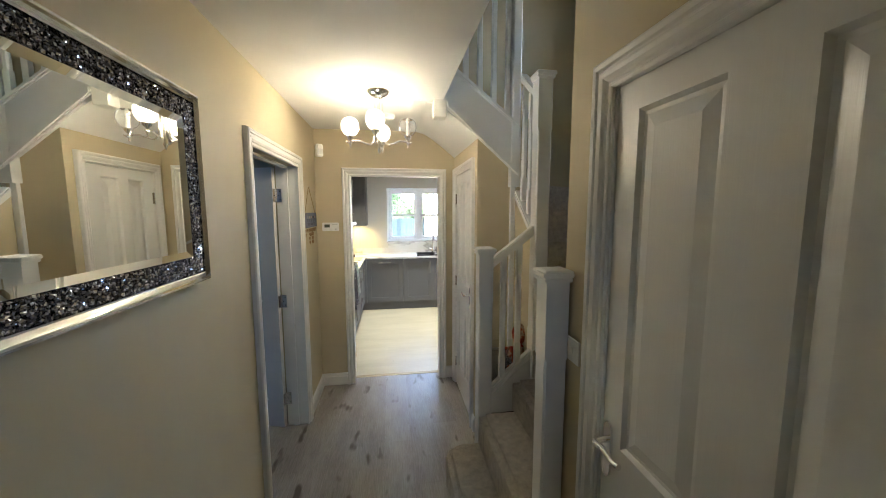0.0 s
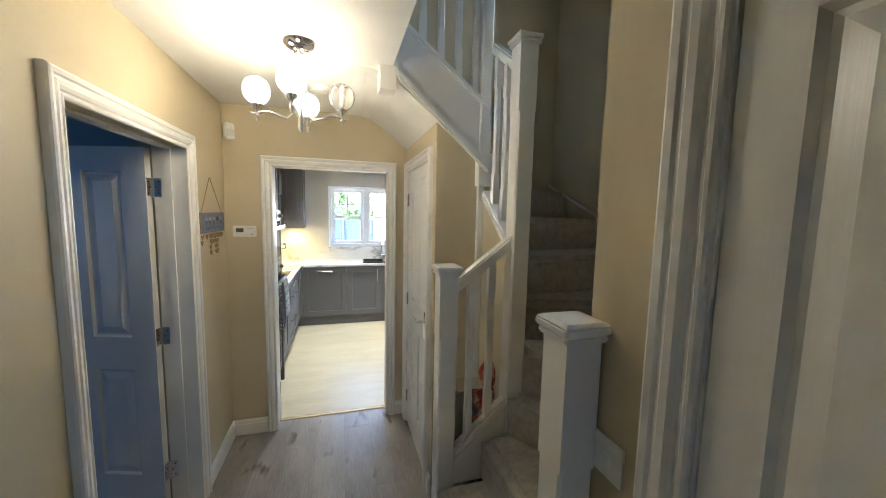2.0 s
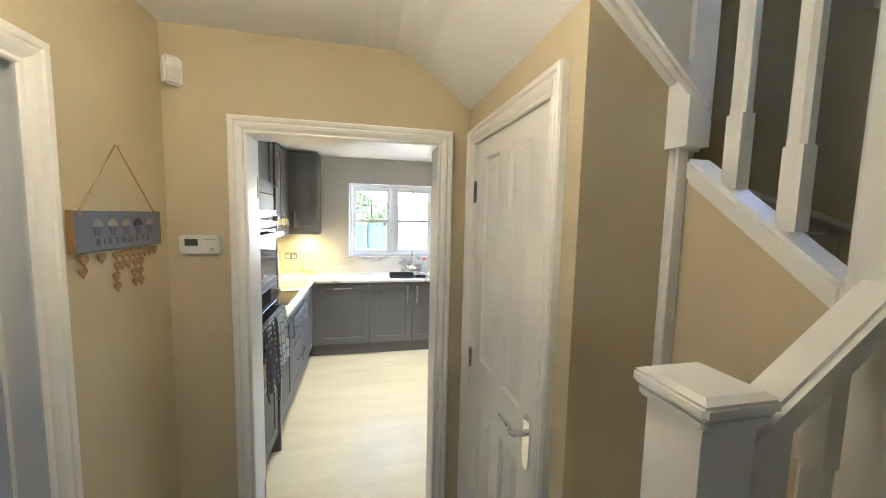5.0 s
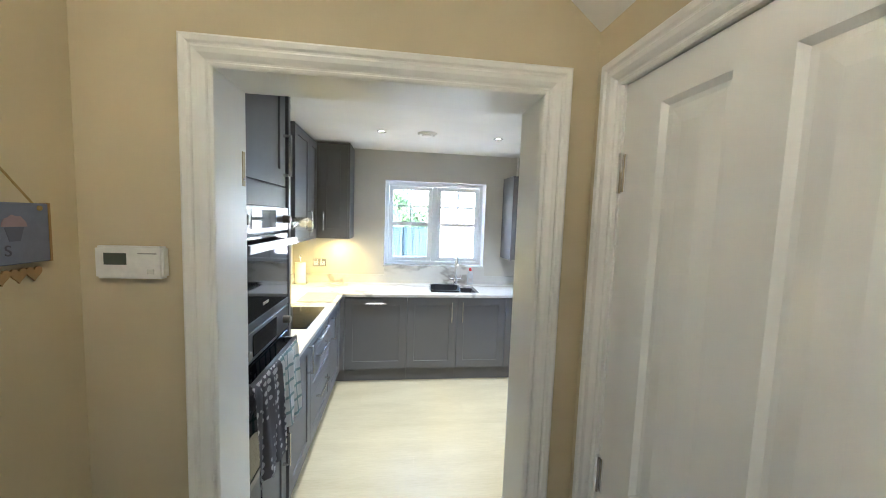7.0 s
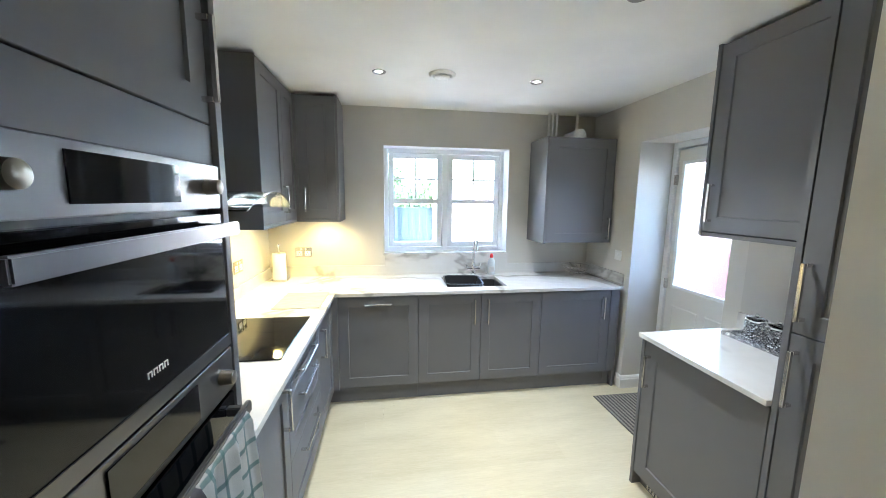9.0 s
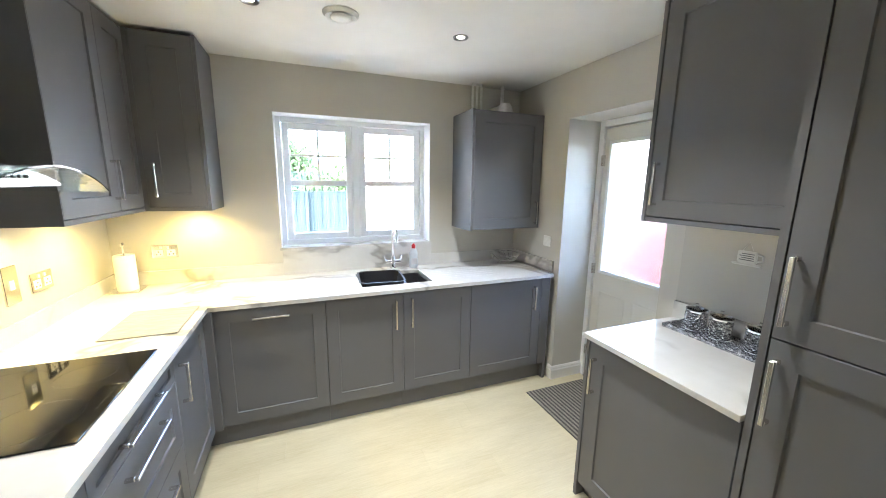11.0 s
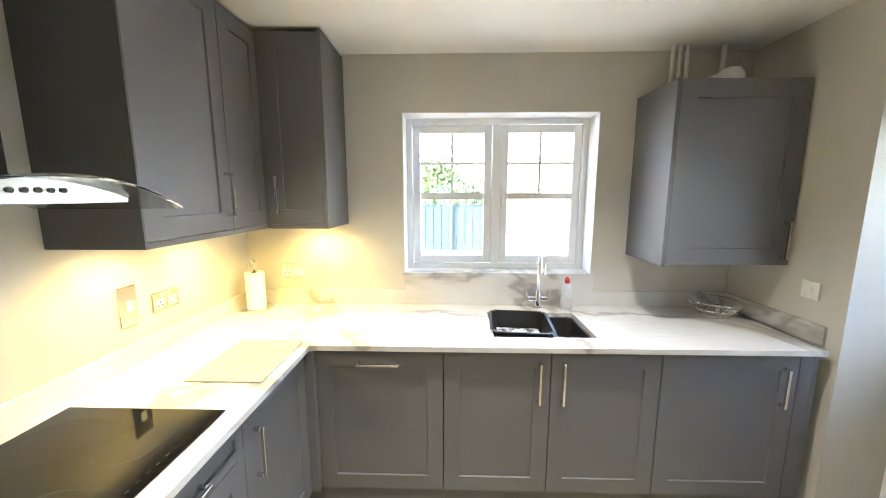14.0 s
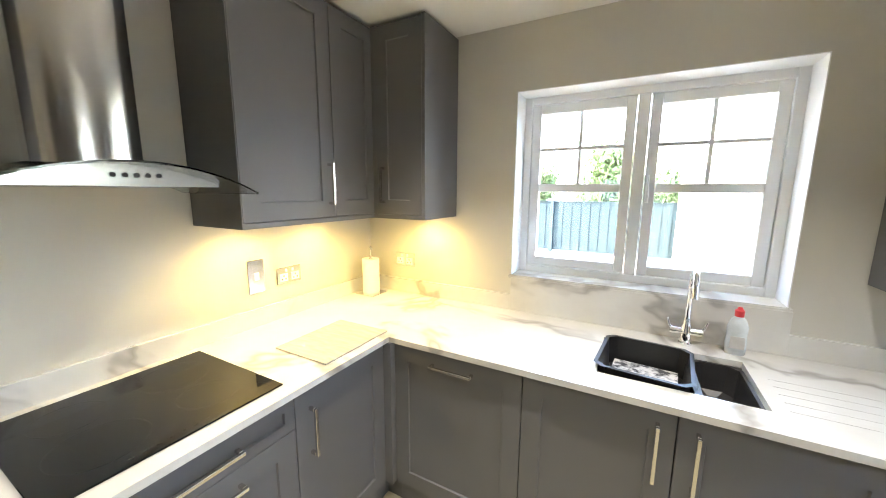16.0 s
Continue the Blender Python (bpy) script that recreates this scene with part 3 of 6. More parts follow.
def newel(name, x, y, z0, z1, w=0.088, cap=True):
    """A square post with a softened middle and a moulded cap."""
    h = w / 2
    c = 0.008
    bm = boxes((x - h, y - h, z0, x + h, y + h, z0 + 0.34))
    mid1 = z1 - 0.30
    oct_ = [(x - h + c, y - h), (x + h - c, y - h), (x + h, y - h + c), (x + h, y + h - c), (x + h - c, y + h), (x - h + c, y + h), (x - h, y + h - c), (x - h, y - h + c)]
    parts_ = [bm, prism(oct_, z0 + 0.34, mid1, "z"), boxes((x - h, y - h, mid1, x + h, y + h, z1))]
    o = stair_part(name, join(*parts_), M_GLOSS, "white square newel post")
    if cap:
        g = h + 0.017
        b1 = boxes((x - g + 0.006, y - g + 0.006, z1 - 0.004, x + g - 0.006, y + g - 0.006, z1 + 0.014), (x - g, y - g, z1 + 0.014, x + g, y + g, z1 + 0.034), bevel=0.005, segs=2)
        bm = bmesh.new()
        lo = [bm.verts.new((x + sx * (g - 0.003), y + sy * (g - 0.003), z1 + 0.034)) for sx, sy in ((-1, -1), (1, -1), (1, 1), (-1, 1))]
        hi = [bm.verts.new((x + sx * (g - 0.014), y + sy * (g - 0.014), z1 + 0.040)) for sx, sy in ((-1, -1), (1, -1), (1, 1), (-1, 1))]
        bm.faces.new(hi)
        for i in range(4):
            bm.faces.new((lo[i], lo[(i + 1) % 4], hi[(i + 1) % 4], hi[i]))
        bmesh.ops.recalc_face_normals(bm, faces=bm.faces[:])
        j = join(b1, bm)
        bmesh.ops.translate(j, verts=j.verts[:], vec=OFF)
        part("cap", j, M_GLOSS, o)
    return o


NA, NB, TN, PP = (0.684, 2.908), (0.713, 2.026), (1.028, 2.894), (0.982, 3.250)
newel("newel_post", *NA, 0.0, 1.428)
newel("newel_post", *NB, 0.0, 1.438)
newel("newel_post", *TN, 0.60, 2.470)
newel("newel_post", *PP, 1.86, 3.55, 0.064)
stair_part("corner_strip", join(boxes((0.962, 3.252, 0.0, 0.9975, 3.28, 1.862), bevel=0.003), boxes((0.964, 3.283, 1.862, 1.06, 3.296, 2.05))), M_GLOSS, "thin white corner strip")


def slant(p, q, low, high, y0, y1, axis="y"):
    """A bar between two (along, z) points, from low to high over that line."""
    return prism([(p[0], p[1] + low), (p[0], p[1] + high), (q[0], q[1] + high), (q[0], q[1] + low)], y0, y1, axis, 0.008, 2)


def baluster(x, y, z0, z1, w=0.034):
    h = w / 2
    c = 0.008
    oct_ = [(x - h + c, y - h), (x + h - c, y - h), (x + h, y - h + c), (x + h, y + h - c), (x + h - c, y + h), (x - h + c, y + h), (x - h, y + h - c), (x - h, y - h + c)]
    a, b = z0 + 0.16, z1 - 0.16
    stair_part("baluster", join(boxes((x - h, y - h, z0, x + h, y + h, a)), prism(oct_, a, b, "z"), boxes((x - h, y - h, b, x + h, y + h, z1))), M_GLOSS)


# first rail, from the lower post to the tall one
stair_part("handrail", slant((0.722, 1.400), (0.990, 1.605), -0.062, 0.0, 2.864, 2.922), M_GLOSS, "white painted handrail")
stair_part("base_rail", slant((0.722, 0.572), (1.0, 0.815), -0.05, 0.0, 2.866, 2.92), M_GLOSS)
stair_part("string_board", prism([(0.70, 0.40), (0.70, 0.50), (1.02, 0.78), (1.02, 0.40)], 2.872, 2.905, "y"), M_GLOSS, "white stair string")
for x in (0.80, 0.90):
    baluster(x, 2.895, 0.572 + (x - 0.742) * 0.874 - 0.02, 1.412 + (x - 0.742) * 0.744 - 0.05)
# second rail, between the tall post and the turn
stair_part("base_rail", slant((2.935, 1.585), (3.25, 1.84), -0.055, 0.0, 0.982, 1.058, "x"), M_GLOSS)
stair_part("handrail", slant((2.91, 2.40), (3.235, 2.63), -0.06, 0.0, 1.006, 1.061, "x"), M_GLOSS, "white painted handrail")
for y in (3.04, 3.155):
    baluster(1.02, y, 1.57 + (y - 2.91) * 0.765, 2.35 + (y - 2.91) * 0.71)
# upper flight's string with mouldings, and its balusters
stair_part("string_board", prism([(1.02, 1.955), (1.02, 2.265), (0.677, 2.515), (0.475, 2.69), (0.475, 2.43)], 3.232, 3.262, "y"), M_GLOSS, "wide white upper stair string")
stair_part("string_moulding", join(slant((0.49, 2.405), (1.0, 1.955), 0.0, 0.05, 3.222, 3.240), slant((0.49, 2.385), (1.0, 1.935), -0.004, 0.045, 3.205, 3.232)), M_GLOSS)
stair_part("string_cap", slant((0.475, 2.70), (1.0, 2.295), -0.03, 0.006, 3.215, 3.275), M_GLOSS)
stair_part("handrail", slant((0.475, 3.55), (1.0, 3.14), -0.06, 0.0, 3.22, 3.275), M_GLOSS, "white painted handrail")
for i in range(5):
    x = 0.53 + i * 0.098
    z = 2.70 - (x - 0.475) * 0.771
    baluster(x, 3.247, z - 0.02, z + 0.82)
stair_part("landing_post_foot", boxes((0.405, 3.215, 2.315, 0.492, 3.31, 2.435), bevel=0.004), M_GLOSS, "white foot of the landing post")
# wall string along the outer wall
# The string takes the wall's beige, darker than its white cap.
stair_part("wall_string", prism([(2.03, 0.965), (2.2, 1.055), (2.65, 1.285), (3.1, 1.50), (3.55, 1.71), (4.127, 1.945), (4.21, 1.98), (4.21, 1.5), (3.1, 1.1), (2.4, 0.7), (2.03, 0.5)], 2.026, 2.05, "x", 0.004), M_HALL, "stair skirting on the wall, in the wall's beige")
STRING_TOP = [(2.03, 0.965), (2.2, 1.055), (2.65, 1.285), (3.1, 1.50), (3.55, 1.71), (4.127, 1.945), (4.21, 1.98)]
stair_part("string_cap", prism([(y, z + 0.003) for y, z in STRING_TOP] + [(y, z - 0.021) for y, z in reversed(STRING_TOP)], 2.016, 2.0255, "x", 0.003), M_GLOSS, "thin white moulding")
stair_part("inner_string", prism([(2.975, 0.62), (3.28, 0.40), (3.28, 0.50), (2.975, 0.74)], 0.982, 0.997, "x"), M_GLOSS)

# stair window
sw = tagged(thing("window_2", pose(2.25, (SW0 + SW1) / 2, SZ0), "white framed stair window", "window"), kind="structure")
hw, hh = (SW1 - SW0) / 2, SZ1 - SZ0
part("window_frame", boxes((-0.03, -hw, 0, 0.03, -hw + 0.06, hh), (-0.03, hw - 0.06, 0, 0.03, hw, hh), (-0.03, -hw + 0.06, 0, 0.03, hw - 0.06, 0.06), (-0.03, -hw + 0.06, hh - 0.06, 0.03, hw - 0.06, hh)), M_UPVC, sw)
part("window_sill", boxes((-0.245, -hw - 0.05, -0.045, -0.032, hw + 0.05, 0.0), bevel=0.006, segs=2), M_GLOSS, sw, "white wooden window sill")
for y0, y1 in ((-hw + 0.105, hw - 0.105),):
    part("sash", boxes((-0.022, -hw + 0.062, 0.062, 0.022, y0, hh - 0.062), (-0.022, y1, 0.062, 0.022, hw - 0.062, hh - 0.062), (-0.022, y0, 0.062, 0.022, y1, 0.105), (-0.022, y0, hh - 0.105, 0.022, y1, hh - 0.062), bevel=0.003), M_UPVC, sw, "white casement sash")
    p = part("pane", boxes((-0.004, y0, 0.105, 0.004, y1, hh - 0.105)), M_GLASS, sw)
    p.visible_shadow = False


# ---- kitchen units: local x along the front, y into the unit, z up; the front is at y = 0 ----
def bar_handle(parent, x, z, length, upright=True, out=0.032):
    """A square bar handle on two feet, proud of the door."""
    h = length / 2
    if upright:
        bs = ((x - 0.006, -out - 0.006, z - h, x + 0.006, -out + 0.006, z + h), (x - 0.006, -out + 0.006, z - h, x + 0.006, 0, z - h + 0.013), (x - 0.006, -out + 0.006, z + h - 0.013, x + 0.006, 0, z + h))
    else:
        bs = ((x - h, -out - 0.006, z - 0.006, x + h, -out + 0.006, z + 0.006), (x - h, -out + 0.006, z - 0.006, x - h + 0.013, 0, z + 0.006), (x + h - 0.013, -out + 0.006, z - 0.006, x + h, 0, z + 0.006))
    return part("handle", boxes(*bs, bevel=0.0015), M_HANDLE, parent, "satin nickel bar handle")


def shaker(parent, x0, z0, x1, z1, name="door", rail=0.075):
    """A framed door with a sunk panel."""
    t, g = 0.02, 0.0015
    x0, x1, z0, z1 = x0 + g, x1 - g, z0 + g, z1 - g
    r = min(rail, (x1 - x0) * 0.32, (z1 - z0) * 0.32)
    bm = bmesh.new()
    loops = []
    for off, y in ((0.0, t), (0.0, 0.0015), (0.0015, 0.0), (r, 0.0), (r + 0.003, 0.008)):
        loops.append([bm.verts.new(p) for p in ((x0 + off, y, z0 + off), (x1 - off, y, z0 + off), (x1 - off, y, z1 - off), (x0 + off, y, z1 - off))])
    for a, b in zip(loops, loops[1:]):
        for i in range(4):
            bm.faces.new((a[i], a[(i + 1) % 4], b[(i + 1) % 4], b[i]))
    bm.faces.new(loops[-1]), bm.faces.new(loops[0][::-1])
    bmesh.ops.recalc_face_normals(bm, faces=bm.faces[:])
    return part(name, bm, M_CAB, parent)


FACE = {"far": lambda x, y: pose(x, y, 0), "left": lambda x, y: pose(x, y, 0, 0, 0, 90), "right": lambda x, y: pose(x, y, 0, 0, 0, -90)}


def unit(name, side, x, y, w, depth, z0, z1, label, plinth=0.0, group="", back=0.022):
    u = thing(name, FACE[side](x, y), label, "cabinet", group)
    part("body", boxes((0.0, back, z0, w, depth, z1), bevel=0.001), M_CABIN, u)
    if plinth:
        part("plinth", boxes((0.0, 0.05, 0.0, w, 0.068, z0 - 0.001)), M_CAB, u)
    return u


BASE = "grey kitchen base units"
WALLU = "grey kitchen wall units"
FZ0, FZ1 = 0.145, 0.878
FY, LX, RX = 6.768, -0.358, 1.46

u = unit("base_cabinet", "far", -0.318, FY, 0.612, 0.60, FZ0, 0.884, "grey shaker dishwasher front under the worktop", 1, BASE)
bar_handle(shaker(u, 0.0, FZ0, 0.612, FZ1), 0.304, 0.820, 0.20, False)
u = unit("base_cabinet", "far", 0.295, FY, 0.507, 0.60, FZ0, 0.70, "grey shaker sink cabinet door", 1, BASE)
bar_handle(shaker(u, 0.0, FZ0, 0.507, FZ1), 0.452, 0.733, 0.205)
u = unit("base_cabinet", "far", 0.803, FY, 0.512, 0.60, FZ0, 0.70, "grey shaker sink cabinet door", 1, BASE)
bar_handle(shaker(u, 0.0, FZ0, 0.512, FZ1), 0.055, 0.733, 0.205)
u = unit("base_cabinet", "far", 1.316, FY, 0.622, 0.60, FZ0, 0.884, "grey shaker base cabinet beside the back door", 1, BASE)
bar_handle(shaker(u, 0.0, FZ0, 0.622, FZ1), 0.552, 0.728, 0.19)
u = thing("end_panel", pose(1.94, FY, 0), "grey end panel of the base units", "panel")
part("panel", boxes((0.0, 0.0, FZ0, 0.06, 0.02, 0.884), (0.06, 0.0, 0.0, 0.082, 0.64, 0.884), (0.0, 0.05, 0.0, 0.06, 0.068, FZ0), bevel=0.001), M_CAB, u)
u = thing("corner_post", pose(LX, FY, 0), "grey corner post between base units", "panel")
part("panel", boxes((-0.005, -0.03, FZ0, 0.04, 0.02, 0.884), (-0.068, 0.05, 0, 0.04, 0.068, FZ0), (-0.068, -0.03, 0, -0.05, 0.05, FZ0), bevel=0.001), M_CAB, u)

u = unit("base_cabinet", "left", LX, 5.112, 0.463, 0.60, FZ0, 0.884, "grey shaker base cabinet beside the ovens", 1, BASE)
bar_handle(shaker(u, 0.0, FZ0, 0.463, FZ1), 0.385, 0.765, 0.18)
u = unit("drawer_unit", "left", LX, 5.575, 0.667, 0.60, FZ0, 0.884, "grey drawer unit with three drawers under the hob", 1, BASE)
for z0, z1, hz, r in ((0.755, FZ1, 0.815, 0.04), (0.462, 0.755, 0.697, 0.075), (FZ0, 0.462, 0.403, 0.075)):
    bar_handle(shaker(u, 0.0, z0, 0.667, z1, "drawer_front", r), 0.317, hz, 0.30, False)
u = unit("base_cabinet", "left", LX, 6.242, 0.494, 0.60, FZ0, 0.884, "grey shaker corner base cabinet", 1, BASE)
bar_handle(shaker(u, 0.0, FZ0, 0.494, FZ1), 0.063, 0.71, 0.19)

# wall units
u = unit("wall_cabinet", "left", -0.652, 6.298, 0.78, 0.337, 1.452, 2.41, "grey shaker double wall cabinet by the cooker hood", 0, WALLU)
bar_handle(shaker(u, 0.0, 1.455, 0.467, 2.405), 0.43, 1.61, 0.19)
shaker(u, 0.467, 1.455, 0.78, 2.405)
part("pelmet", boxes((-0.002, 0.0, 1.432, 0.80, 0.018, 1.453), (-0.004, 0.0, 1.432, -0.001, 0.337, 2.41)), M_CAB, u)
u = unit("wall_cabinet", "far", -0.628, 7.048, 0.305, 0.36, 1.452, 2.41, "grey shaker corner wall cabinet", 0, WALLU)
bar_handle(shaker(u, 0.0, 1.455, 0.29, 2.405), 0.052, 1.61, 0.19)
part("corner_filler", boxes((-0.0235, 0.004, 1.4325, -0.0005, 0.028, 2.41)), M_CAB, u)
part("side_panel", boxes((0.291, -0.002, 1.432, 0.309, 0.36, 2.412), (0.0, 0.0, 1.432, 0.29, 0.018, 1.453)), M_CAB, u)
u = unit("boiler_cabinet", "far", 1.42, 7.028, 0.642, 0.38, 1.25, 2.165, "grey shaker boiler cabinet beside the window", 0, WALLU)
bar_handle(shaker(u, 0.018, 1.25, 0.642, 2.165, "door", 0.085), 0.597, 1.38, 0.19)
part("side_panel", boxes((-0.002, -0.001, 1.243, 0.017, 0.38, 2.168)), M_CAB, u)
u = unit("wall_cabinet", "right", 1.737, 5.772, 0.668, 0.33, 1.47, 2.41, "grey shaker wall cabinet beside the back door", 0, WALLU)
bar_handle(shaker(u, 0.018, 1.472, 0.66, 2.405), 0.06, 1.622, 0.195)
part("side_panel", boxes((-0.002, -0.004, 1.447, 0.016, 0.33, 2.412), (0.016, 0.002, 1.447, 0.668, 0.33, 1.468)), M_CAB, u)

# larder and worktop unit on the door side
u = unit("tall_cabinet", "right", RX, 5.075, 0.62, 0.60, FZ0, 2.41, "tall grey shaker larder cabinet", 1)
bar_handle(shaker(u, 0.0, 1.182, 0.62, 2.405), 0.03, 1.33, 0.20)
bar_handle(shaker(u, 0.0, FZ0, 0.62, 1.18), 0.03, 1.022, 0.205)
part("side_panel", boxes((-0.022, -0.004, 0.0, -0.001, 0.60, 2.412)), M_CAB, u)
u = unit("base_cabinet", "right", RX, 5.748, 0.646, 0.60, FZ0, 0.884, "grey shaker base cabinet with a vented plinth", 0, BASE)
bar_handle(shaker(u, 0.0, 0.085, 0.646, FZ1, "door", 0.085), 0.045, 0.715, 0.18)
part("side_panel", boxes((-0.02, -0.004, 0.0, -0.001, 0.60, 0.884)), M_CAB, u)
gr = part("plinth", boxes((0.0, 0.05, 0.0, 0.646, 0.068, 0.084)), M_CAB, u)
part("vent_grille", boxes((0.06, 0.046, 0.02, 0.5, 0.049, 0.07)), M_DARK, gr)
for i in range(20):
    part("slat", boxes((0.065 + i * 0.022, 0.040, 0.02, 0.075 + i * 0.022, 0.0455, 0.07)), M_STEEL, gr)

# worktops
WT0, WT1 = 0.886, 0.911
wt = thing("worktop", pose(0, 0, WT0), "white quartz worktop with grey veins, with a sink cut-out", "worktop")
SX0, SX1, SY0, SY1 = 0.545, 1.052, 6.875, 7.245
h = WT1 - WT0
part("top", slab((KX0 + 0.001, -0.334, SX0, SX1, 2.035), (5.108, 6.747, SY0, SY1, KY1 - 0.001), lambda x, y: (x < -0.334 or y > 6.747) and not (SX0 < x < SX1 and SY0 < y < SY1), 0.0, h), M_QUARTZ, wt)
for b in ((KX0 + 0.001, 5.108, h, KX0 + 0.016, KY1 - 0.001, 0.115), (KX0 + 0.016, KY1 - 0.016, h, WX0 + 0.006, KY1 - 0.001, 0.118), (WX1 + 0.012, KY1 - 0.016, h, KX1 - 0.001, KY1 - 0.001, 0.118), (WX0 + 0.006, KY1 - 0.016, h, WX1 + 0.012, KY1 - 0.001, 0.216), (KX1 - 0.016, 6.80, h, KX1 - 0.001, KY1 - 0.016, 0.118)):
    part("upstand", boxes(b, bevel=0.001), M_QUARTZ, wt)
# Grooves aren't cut: their shade is put into darker strips on the quartz.
for i in range(5):
    part("drain_groove", boxes((1.10, 6.90 + i * 0.055, h - 0.001, 1.62, 6.904 + i * 0.055, h + 0.0006)), plain("groove_shade", (0.55, 0.53, 0.49), 0.3) if i == 0 else bpy.data.materials["groove_shade"], wt)
wt2 = thing("worktop", pose(0, 0, WT0), "white quartz worktop beside the larder", "worktop")
part("top", boxes((1.437, 5.10, 0, KX1 - 0.001, 5.775, h), bevel=0.002), M_QUARTZ, wt2)
part("upstand", boxes((KX1 - 0.016, 5.10, h, KX1 - 0.001, 5.775, 0.118)), M_QUARTZ, wt2)

# tall oven housing
u = unit("oven_housing", "left", LX, 4.47, 0.605, 0.60, FZ0, 2.41, "tall grey cabinet housing two built-in ovens", 1)
bar_handle(shaker(u, 0.0, 1.80, 0.603, 2.405), 0.575, 1.945, 0.195)
part("filler_panel", boxes((0.0, 0.0, 1.702, 0.603, 0.02, 1.797), bevel=0.001), M_CAB, u)
part("infill_panel", boxes((YK + 0.009 - 4.47, 0.002, 0.0, -0.001, 0.02, 2.412), bevel=0.001), M_CAB, u)
part("side_panel", boxes((0.605, -0.014, 0.0, 0.635, 0.60, 2.412), bevel=0.001), M_CAB, u)
bar_handle(shaker(u, 0.0, FZ0, 0.603, 0.60), 0.55, 0.50, 0.17)


M_KNOB = metal("bronzed_steel", (0.24, 0.215, 0.18), 0.36)


def oven(name, z, w, panel_h, door_h, label, knobs, brand):
    """A built-in oven: steel control panel, dark glass door, bar handle."""
    o = thing(name, FACE["left"](LX, 4.474) @ pose(0, 0, z), label, "oven")
    top = door_h + 0.012 + panel_h
    part("body", boxes((0.005, 0.021, 0.0, w - 0.005, 0.55, top), bevel=0.002), M_BLACK, o)
    cp = part("control_panel", boxes((0.0, -0.012, door_h + 0.012, w, 0.018, top), bevel=0.002), M_OVENSTEEL, o, "brushed steel control panel")
    part("display", boxes((w * 0.27, -0.0155, door_h + 0.030, w * 0.70, -0.0125, top - 0.014)), M_BLACKGLASS, cp)
    for kx in knobs:
        c = Vector((w * kx, -0.012, door_h + 0.012 + panel_h * 0.5))
        part("knob", tube([c, c + Vector((0, -0.018, 0)), c + Vector((0, -0.030, 0)), c + Vector((0, -0.032, 0))], [0.019, 0.018, 0.017, 0.014], 20), M_KNOB, cp)
    d = part("door", boxes((0.0, -0.010, 0.0, w, 0.018, door_h), bevel=0.002), M_BLACKGLASS, o, "black glass oven door")
    part("door_trim", boxes((0.0, -0.013, 0.0, w, -0.0105, 0.030)), M_OVENSTEEL, d)
    hz = door_h - 0.035
    part("handle", boxes((0.02, -0.062, hz - 0.016, w - 0.02, -0.048, hz + 0.016), (0.035, -0.048, hz - 0.012, 0.055, -0.010, hz + 0.012), (w - 0.055, -0.048, hz - 0.012, w - 0.035, -0.010, hz + 0.012), bevel=0.003, segs=2), M_OVENSTEEL, d, "steel bar handle")
    if brand:
        for i in range(4):
            x = w * 0.46 + i * 0.0155
            part("badge_bar", boxes((x, -0.0118, 0.066, x + 0.002, -0.0102, 0.078), (x + 0.009, -0.0118, 0.066, x + 0.011, -0.0102, 0.078), (x + 0.002, -0.0118, 0.076, x + 0.009, -0.0102, 0.078)), M_WHITE, d)
    return o


oven("compact_oven", 1.235, 0.595, 0.105, 0.348, "built-in compact oven with steel panel and black glass door", (0.11, 0.89), True)
oven("oven", 0.615, 0.595, 0.115, 0.485, "built-in oven with two tea towels over its handle", (0.11, 0.89), False)

# kitchen window
kw = tagged(thing("window_1", pose(WX0, KY1 + 0.155, WZ0), "white double casement window over the sink", "window"), kind="structure")
W, H = WX1 - WX0, WZ1 - WZ0
fr = 0.042


def ring(x0, z0, x1, z1, w, y0, y1):
    return boxes((x0, y0, z0, x0 + w, y1, z1), (x1 - w, y0, z0, x1, y1, z1), (x0 + w, y0, z0, x1 - w, y1, z0 + w), (x0 + w, y0, z1 - w, x1 - w, y1, z1), bevel=0.003)


part("window_frame", join(ring(0, 0, W, H, fr, 0.0, 0.07), boxes((W / 2 - 0.028, 0.0, fr, W / 2 + 0.028, 0.07, H - fr), bevel=0.003)), M_UPVC, kw)
for a, b in ((fr + 0.003, W / 2 - 0.031), (W / 2 + 0.031, W - fr - 0.003)):
    s = part("sash", join(ring(a, fr + 0.003, b, H - fr - 0.003, 0.048, 0.012, 0.058), boxes((a + 0.048, 0.014, H * 0.475, b - 0.048, 0.056, H * 0.475 + 0.045), bevel=0.003)), M_UPVC, kw, "white casement sash")
    x0, x1 = a + 0.048, b - 0.048
    zt, zb = H * 0.475 + 0.045, H - fr - 0.051
    part("glazing_bar", boxes(((x0 + x1) / 2 - 0.0085, 0.026, zt, (x0 + x1) / 2 + 0.0085, 0.044, zb), (x0, 0.0262, (zt + zb) / 2 - 0.0085, x1, 0.0438, (zt + zb) / 2 + 0.0085)), M_UPVC, s)
    for z0, z1 in ((fr + 0.051, H * 0.475), (zt, zb)):
        g = part("pane", boxes((x0, 0.033, z0, x1, 0.037, z1)), M_GLASS, s)
        g.visible_shadow = False
    if b > W * 0.6:
        part("window_catch", join(boxes((a + 0.008, -0.004, H * 0.475 - 0.05, a + 0.024, 0.012, H * 0.475 + 0.03), bevel=0.003), boxes((a + 0.011, -0.016, H * 0.475 + 0.005, a + 0.021, -0.004, H * 0.475 + 0.085), bevel=0.003)), M_UPVC, s, "white window catch")
